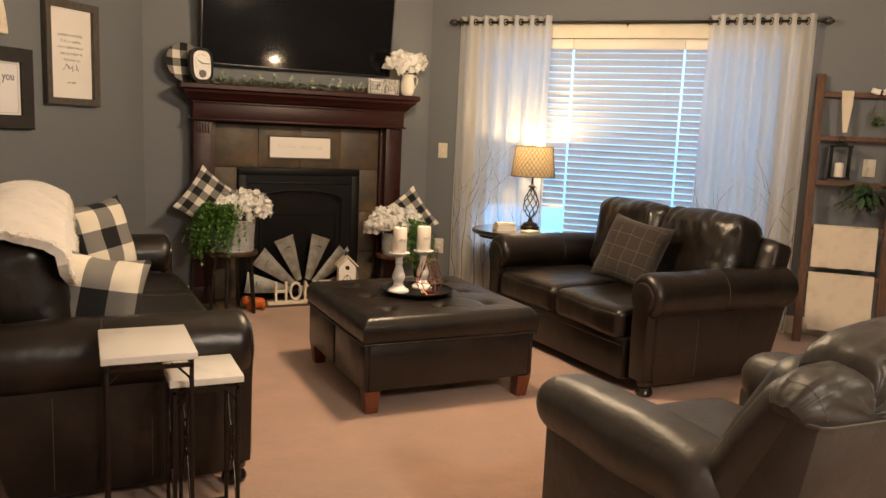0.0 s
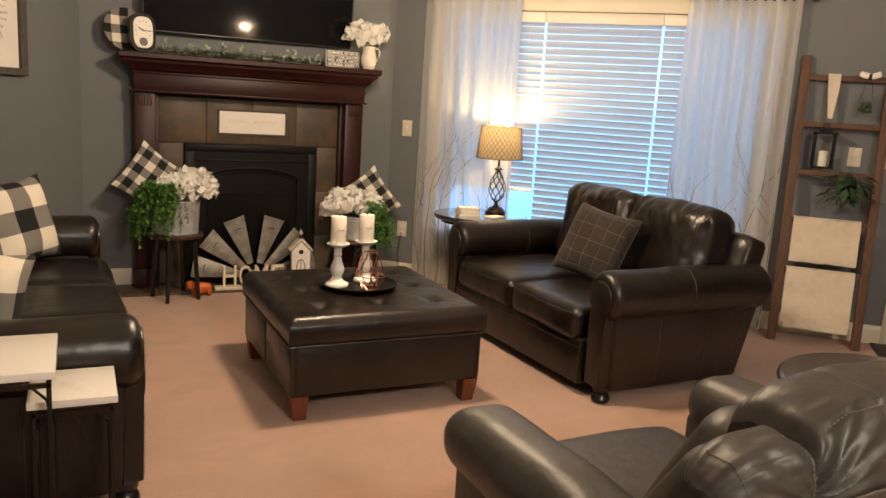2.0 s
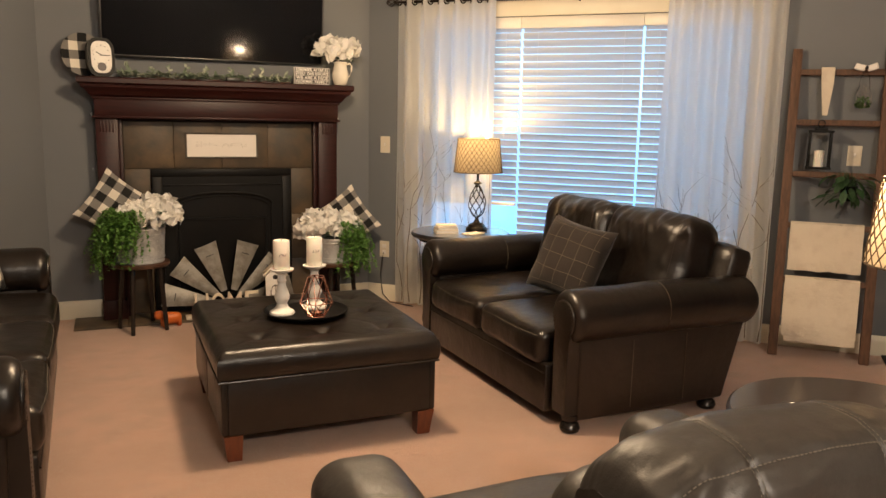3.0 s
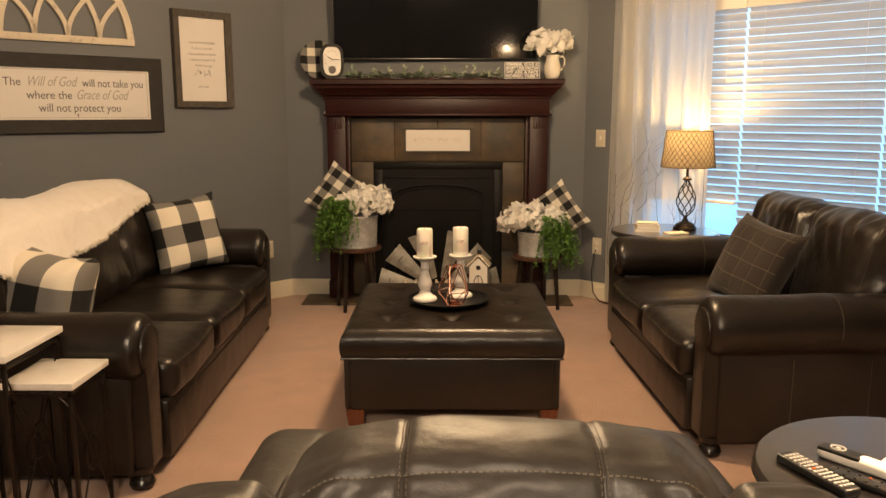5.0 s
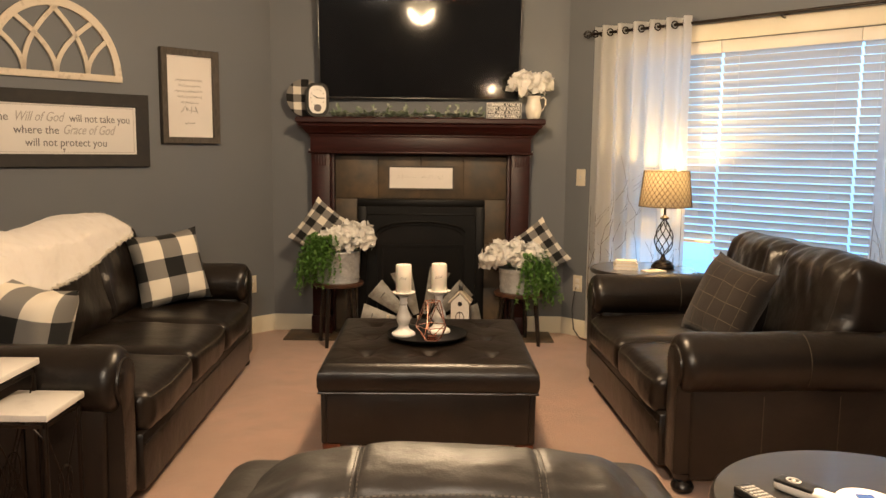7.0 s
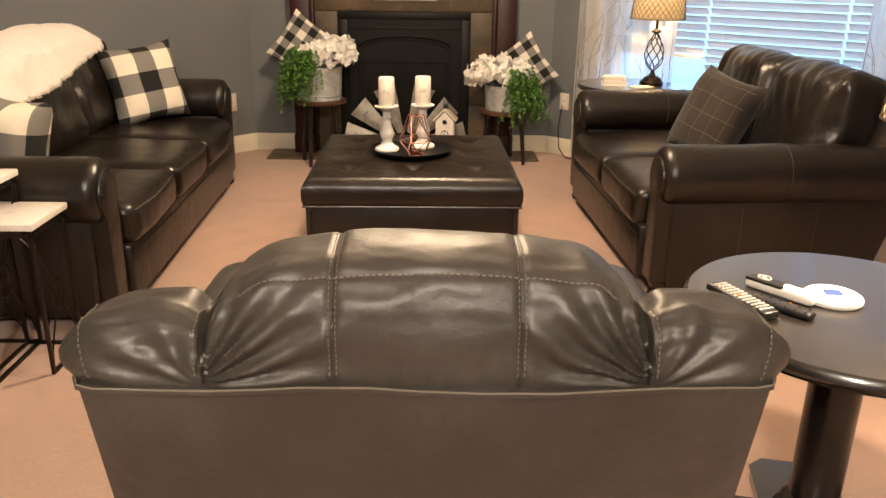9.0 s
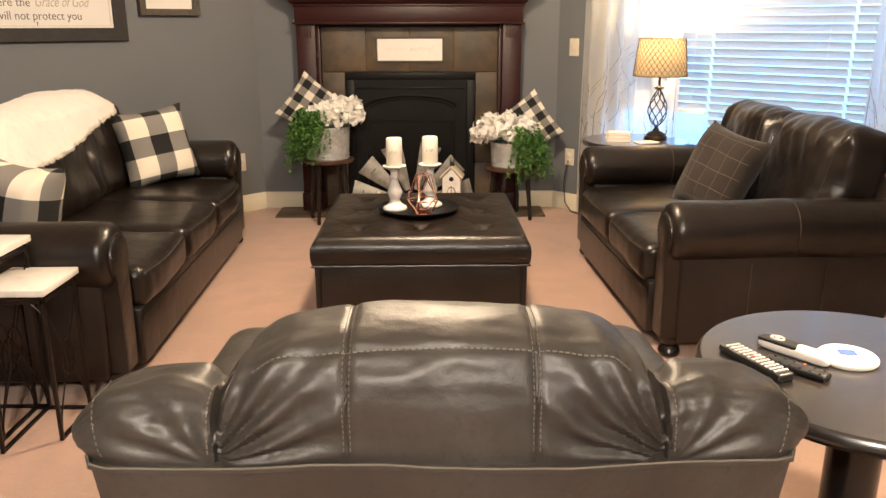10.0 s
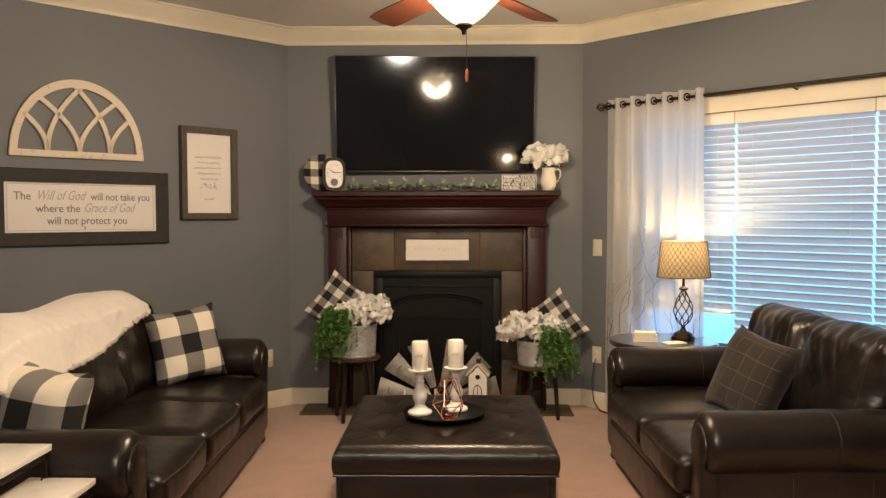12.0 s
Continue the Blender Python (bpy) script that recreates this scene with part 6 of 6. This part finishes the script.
# ---- ladder against the window wall ----
LS, LW, LH = 3.053, 0.485, 1.80
lad = thing("blanket_ladder", right_m(LS, 0.255, 0) @ pose(0, 0, 0, -7.3), "leaning brown barn-wood blanket ladder with five rungs", "ladder")
for sx in (-1, 1):
    part("rail", boxes(((sx * LW / 2, 0, LH / 2), (0.052, 0.036, LH), 0.004)), LADDER, lad)
RUNGS = (0.455, 0.775, 1.075, 1.375, 1.665)
for z in RUNGS:
    part("rung", boxes(((0, 0, z), (LW - 0.05, 0.030, 0.034), 0.004)), LADDER, lad)
def towel(z, drop, w, name, label, seed):
    t = thing(name, right_m(LS, 0.255, 0) @ pose(0, 0, 0, -7.3) @ pose(-0.01, 0, z), label, "blanket", "blankets on the ladder")
    bm = bmesh.new()
    n, rows_ = 20, []
    prof_ = [(-0.026, -drop)] + [(-0.026 - 0.004 * math.sin(k), -drop + drop * k / 8) for k in range(1, 8)] + [(-0.022, 0.012), (0.0, 0.024), (0.022, 0.012), (0.026, -0.05), (0.028, -drop * 0.7)]
    for y, zz in prof_:
        rows_.append([bm.verts.new((-w / 2 + w * i / n, y + 0.006 * noise.noise(Vector((i * 0.4, zz * 6, seed))), zz + (0.008 * noise.noise(Vector((i * 0.3, seed, 1))) if zz < -0.1 else 0))) for i in range(n + 1)])
    for a, b in zip(rows_, rows_[1:]):
        for i in range(n):
            bm.faces.new((a[i], a[i + 1], b[i + 1], b[i]))
    bmesh.ops.recalc_face_normals(bm, faces=bm.faces)
    bmesh.ops.solidify(bm, geom=bm.faces[:], thickness=0.010)
    part("cloth", bm, TOWEL, t)
    # overlapping lower fold
    if seed == 2:
        part("folded_hem", fresh(puffy, (w * 0.95, 0.016, 0.05), 0.007, 8, (0, 0, 0), 0.004, 12, seed, pose(0.01, -0.014, -drop - 0.012)), TOWEL, t)
    return t
towel(0.775, 0.262, 0.385, "blanket", "cream cotton blanket folded over an upper rung", 1)
towel(0.455, 0.330, 0.395, "blanket", "cream cotton blanket folded over the lowest rung", 2)
LM = right_m(LS, 0.255, 0) @ pose(0, 0, 0, -7.3)
ribbon = thing("cloth_ribbon", LM @ pose(-0.075, -0.022, 1.685), "cream cloth strip hanging from the top rung", "ribbon")
part("strip", fresh(prism, [(-0.036, 0.0), (0.036, 0.0), (0.034, -0.09), (0.014, -0.27), (-0.012, -0.27), (-0.030, -0.09)], -0.004, 0.004), TOWEL, ribbon)
part("loop", boxes(((0, 0.022, 0.003), (0.07, 0.05, 0.006), 0.002)), TOWEL, ribbon)
lan = thing("hanging_lantern", LM @ pose(-0.085, -0.035, 1.362, 7.3), "small black metal lantern with a pale candle, hung from a rung", "lantern")
for x in (-0.055, 0.055):
    for y in (-0.035, 0.035):
        part("post", boxes(((x, y, -0.145), (0.012, 0.012, 0.20), 0.001)), BLACKMETAL, lan)
part("base", boxes(((0, 0, -0.250), (0.132, 0.09, 0.014), 0.002)), BLACKMETAL, lan)
part("roof", boxes(((0, 0, -0.040), (0.136, 0.092, 0.014), 0.002), ((0, 0, -0.026), (0.07, 0.05, 0.018), 0.004)), BLACKMETAL, lan)
part("ring", fresh(tube, [(0.018 * math.cos(a), 0, 0.004 + 0.020 * math.sin(a)) for a in [2 * math.pi * q / 14 for q in range(14)]], 0.003, 5, True), BLACKMETAL, lan)
part("candle", fresh(lathe, [(0.028, -0.243), (0.028, -0.15), (0.0, -0.146)], 16), CANDLE, lan)
jar = thing("hanging_jar", LM @ pose(0.115, -0.030, 1.535, 7.3), "small clear glass jar with green moss and a dotted bow", "jar")
part("glass", fresh(lathe, [(0.0, -0.075), (0.036, -0.075), (0.045, -0.05), (0.045, 0.0), (0.030, 0.035), (0.028, 0.055)], 20, cap=False), GLASS, jar)
mm = bmesh.new()
r = random.Random(8)
for _ in range(90):
    d = rand_dir(r)
    leaf_at(mm, Vector((d.x * 0.024, d.y * 0.024, -0.045 + d.z * 0.024)), rand_dir(r), Vector((0, 0, 1)), 0.018, 0.010)
tagged(part("moss", mm, LEAF, jar), kind="stuff")
part("hanging_wire", fresh(tube, [(-0.028, 0, 0.05), (-0.02, 0, 0.10), (0, 0.01, 0.135), (0.02, 0, 0.10), (0.028, 0, 0.05)], 0.0016, 5), BRONZE, jar)
for sx in (-1, 1):
    part("bow_loop", fresh(puffy, (0.055, 0.018, 0.034), 0.008, 8, (0, 0, 0), 0.004, 20, 1, pose(sx * 0.032, -0.012, 0.150, 0, sx * -18)), PAPER, jar)
part("bow_knot", fresh(puffy, (0.02, 0.02, 0.02), 0.008, 6, (0, 0, 0), 0, 1, 0, pose(0, -0.014, 0.148)), CLOCKBLACK, jar)
pp = thing("hanging_plant", LM @ pose(0.080, -0.05, 1.03, 7.3), "dark green broad-leaved plant in a small pot hung from a rung", "plant")
part("pot", fresh(lathe, [(0.0, -0.10), (0.035, -0.10), (0.048, -0.02), (0.050, -0.015), (0.0, -0.02)], 18, cap=False), BLACKMETAL, pp)
part("hook", fresh(tube, [(-0.045, 0, -0.02), (-0.02, 0.02, 0.03), (0.0, 0.05, 0.036), (0.02, 0.02, 0.03), (0.045, 0, -0.02)], 0.002, 5), BRONZE, pp)
fm = bmesh.new()
for q in range(40):
    a = 2 * math.pi * q / 40 + r.uniform(-0.3, 0.3)
    reach, lift = r.uniform(0.03, 0.13), r.uniform(-0.09, 0.06)
    p = Vector((math.cos(a) * reach, min(0.2, math.sin(a)) * reach, -0.015 + lift))
    tube(fm, [(0, 0, -0.03), (p.x * 0.5, p.y * 0.5, p.z + 0.03), tuple(p)], 0.0016, 4)
    leaf_at(fm, p, Vector((math.cos(a), min(0.2, math.sin(a)), r.uniform(-1.1, 0.1))), Vector((0, 0, 1)), r.uniform(0.065, 0.10), r.uniform(0.040, 0.056), 0.3)
tagged(part("leaves", fm, DARKLEAF, pp), kind="stuff")


# ---- switches and outlets ----
def wall_plate(m, w, h, slots, label):
    p = thing("switch_plate" if slots != "outlet" else "outlet_plate", m, label, "outlet" if slots == "outlet" else "light switch")
    part("plate", boxes(((0, -0.003, 0), (w, 0.006, h), 0.002)), PLATE, p)
    if slots == "outlet":
        for z in (-0.022, 0.022):
            part("socket", boxes(((0, -0.0066, z), (0.032, 0.003, 0.028), 0.001)), WHITEPLASTIC, p)
    else:
        for k in range(slots):
            x = -w / 2 + w * (k + 0.5) / slots
            part("toggle", boxes(((x, -0.010, 0.003), (0.010, 0.012, 0.022), 0.002)), WHITEPLASTIC, p)
    return p
wall_plate(right_m(0.135, 0, 1.15), 0.075, 0.118, 1, "ivory single light switch on the grey wall")
wall_plate(right_m(0.135, 0, 0.385), 0.075, 0.118, "outlet", "ivory wall outlet with a dark cord plugged in")
wall_plate(right_m(3.165, 0, 1.178), 0.075, 0.118, 1, "ivory light switch behind the ladder")
wall_plate(right_m(3.345, 0, 1.178), 0.120, 0.118, 2, "ivory double light switch on the grey wall")
wall_plate(left_m(0.19, 0, 0.36), 0.078, 0.125, "outlet", "ivory wall outlet beside the sofa")
part_c = [on_right(0.135, 0.02, 0.36), on_right(0.14, 0.045, 0.33), on_right(0.125, 0.05, 0.20), on_right(0.15, 0.06, 0.06), on_right(0.22, 0.08, 0.008), on_right(0.42, 0.12, 0.006)]
solid("power_cord", fresh(tube, part_c, 0.004, 6), CLOCKBLACK, "dark power cord plugged into the wall outlet", "cable")


# ---- ceiling fan ----
FX, FY, FZ = 1.84, 3.35, CEIL
fan = thing("ceiling_fan", pose(FX, FY, FZ), "five-blade red-brown ceiling fan with a lit frosted bowl", "ceiling fan")
part("canopy", fresh(lathe, [(0.0, 0.0), (0.07, 0.0), (0.065, -0.03), (0.03, -0.05), (0.014, -0.055), (0.014, -0.18), (0.0, -0.18)], 28, cap=False), BRONZE, fan)
part("motor", fresh(lathe, [(0.0, -0.17), (0.08, -0.205), (0.125, -0.25), (0.13, -0.34), (0.10, -0.385), (0.07, -0.40), (0.065, -0.425), (0.0, -0.43)], 36, cap=False), BRONZE, fan)
for q in range(5):
    a = 90 + 72 * q + 36
    blade_m = pose(0, 0, 0, 0, 0, a)
    bm = bmesh.new()
    out = [(0.20, -0.055), (0.30, -0.068), (0.60, -0.074), (0.655, -0.066), (0.67, 0.0), (0.655, 0.066), (0.60, 0.074), (0.30, 0.068), (0.20, 0.055)]
    aa, bb = [bm.verts.new((x, y, 0.003)) for x, y in out], [bm.verts.new((x, y, -0.004)) for x, y in out]
    bm.faces.new(aa)
    bm.faces.new(bb)
    for i in range(len(out)):
        bm.faces.new((aa[i], aa[(i + 1) % len(out)], bb[(i + 1) % len(out)], bb[i]))
    bl_ = part("blade", bm, FANWOOD, fan, m=blade_m @ pose(0, 0, -0.405, 11, 2.0))
    part("blade_iron", boxes(((0.16, 0, -0.007), (0.14, 0.03, 0.008), 0.002)), BRONZE, bl_)
bowl = part("light_bowl", fresh(lathe, [(0.156, -0.445), (0.158, -0.452), (0.146, -0.470), (0.124, -0.492), (0.088, -0.530), (0.050, -0.560), (0.030, -0.570), (0.0, -0.574)], 40, cap=False), BOWL, fan, "lit frosted glass bowl")
bowl.visible_shadow = False
part("bowl_rim", fresh(tube, [(0.152 * math.cos(a), 0.152 * math.sin(a), -0.443) for a in [2 * math.pi * q / 40 for q in range(40)]], 0.006, 6, True), BRONZE, fan)
part("bowl_holder", fresh(lathe, [(0.0, -0.425), (0.150, -0.434), (0.150, -0.439), (0.0, -0.430)], 36, cap=False), BRONZE, fan)
part("finial", fresh(lathe, [(0.0, -0.572), (0.034, -0.572), (0.036, -0.580), (0.020, -0.588), (0.010, -0.598), (0.008, -0.612), (0.0, -0.616)], 20, cap=False), BRONZE, fan)
part("pull_chain", fresh(tube, [(0.01, -0.005, -0.60), (0.012, -0.006, -0.75)], 0.0014, 5), BRONZE, fan)
part("chain_fob", fresh(lathe, [(0.003, -0.75), (0.007, -0.775), (0.005, -0.80), (0.0, -0.805)], 10, pose(0.012, -0.006, 0)), REDLEG, fan)
rl = thing("ceiling_light", pose(1.65, -1.35, CEIL), "round lit frosted ceiling light", "ceiling light")
part("pan", fresh(lathe, [(0.0, 0.0), (0.17, 0.0), (0.17, -0.03), (0.0, -0.03)], 32, cap=False), BRONZE, rl)
dome = part("dome", fresh(lathe, [(0.160, -0.03), (0.150, -0.07), (0.10, -0.11), (0.0, -0.125)], 32, cap=False), BOWL, rl)
dome.visible_shadow = False


# ---- far corners: roses behind the sofa, flowers and mat by the door ----
rp = thing("rose_pot", pose(-0.43, 3.40, 0), "white pot of red silk roses with leaves, on the carpet", "flower pot")
part("pot", fresh(lathe, [(0.0, 0.0), (0.10, 0.0), (0.135, 0.10), (0.14, 0.17), (0.13, 0.17), (0.0, 0.13)], 28, cap=False), CERAMIC, rp)
r = random.Random(12)
ROSE = material("red_silk_petal", (0.28, 0.012, 0.018), 0.7, spots=((25, (0.18, 0.008, 0.012), 0.45, 0.7),))
for q in range(7):
    a = q * 0.9
    part("rose", bloom_bm(0.042, 30, r, 0.8), ROSE, rp, m=pose(0.11 * math.cos(a), 0.11 * math.sin(a), 0.28 + r.uniform(-0.03, 0.05)))
lv = bmesh.new()
for _ in range(330):
    d = rand_dir(r)
    leaf_at(lv, Vector((d.x * 0.14, d.y * 0.14, 0.18 + r.uniform(-0.10, 0.10))), Vector((d.x, d.y, r.uniform(-1.0, 0.4))), Vector((0, 0, 1)), 0.075, 0.042)
tagged(part("leaves", lv, LEAF, rp), kind="stuff")
mat_p = on_right(3.62, 0.30, 0)
solid("door_mat", boxes(((0, 0, 0.006), (0.75, 0.50, 0.012), 0.004)), material("dark_mat", (0.03, 0.028, 0.026), 0.95, spots=((60, (0.05, 0.045, 0.04), 0.45, 0.7),), bump=((200, 0.6, 0.004),)), "dark doormat on the carpet by the door", "mat", pose(mat_p.x + 0.14, mat_p.y - 0.10, 0, 0, 0, -44))

bp = on_right(3.62, 0.62, 0)
yb = thing("flower_bowl", pose(bp.x + 0.02, bp.y, 0), "pale pink bowl of yellow flowers on the carpet", "flower pot")
part("bowl", fresh(lathe, [(0.0, 0.0), (0.06, 0.0), (0.11, 0.05), (0.125, 0.10), (0.118, 0.10), (0.10, 0.055), (0.0, 0.03)], 28, cap=False), material("pale_pink_ceramic", (0.62, 0.40, 0.33), 0.35), yb)
r = random.Random(15)
YELLOW = sheer("yellow_petal", (0.62, 0.42, 0.05), 0.3, 0.0)
for q in range(8):
    a = q * 0.85
    part("flower", bloom_bm(0.042, 40, r, 0.6), YELLOW, yb, m=pose((0.05 if q else 0) * math.cos(a), (0.05 if q else 0) * math.sin(a), 0.13 + r.uniform(0, 0.05)))
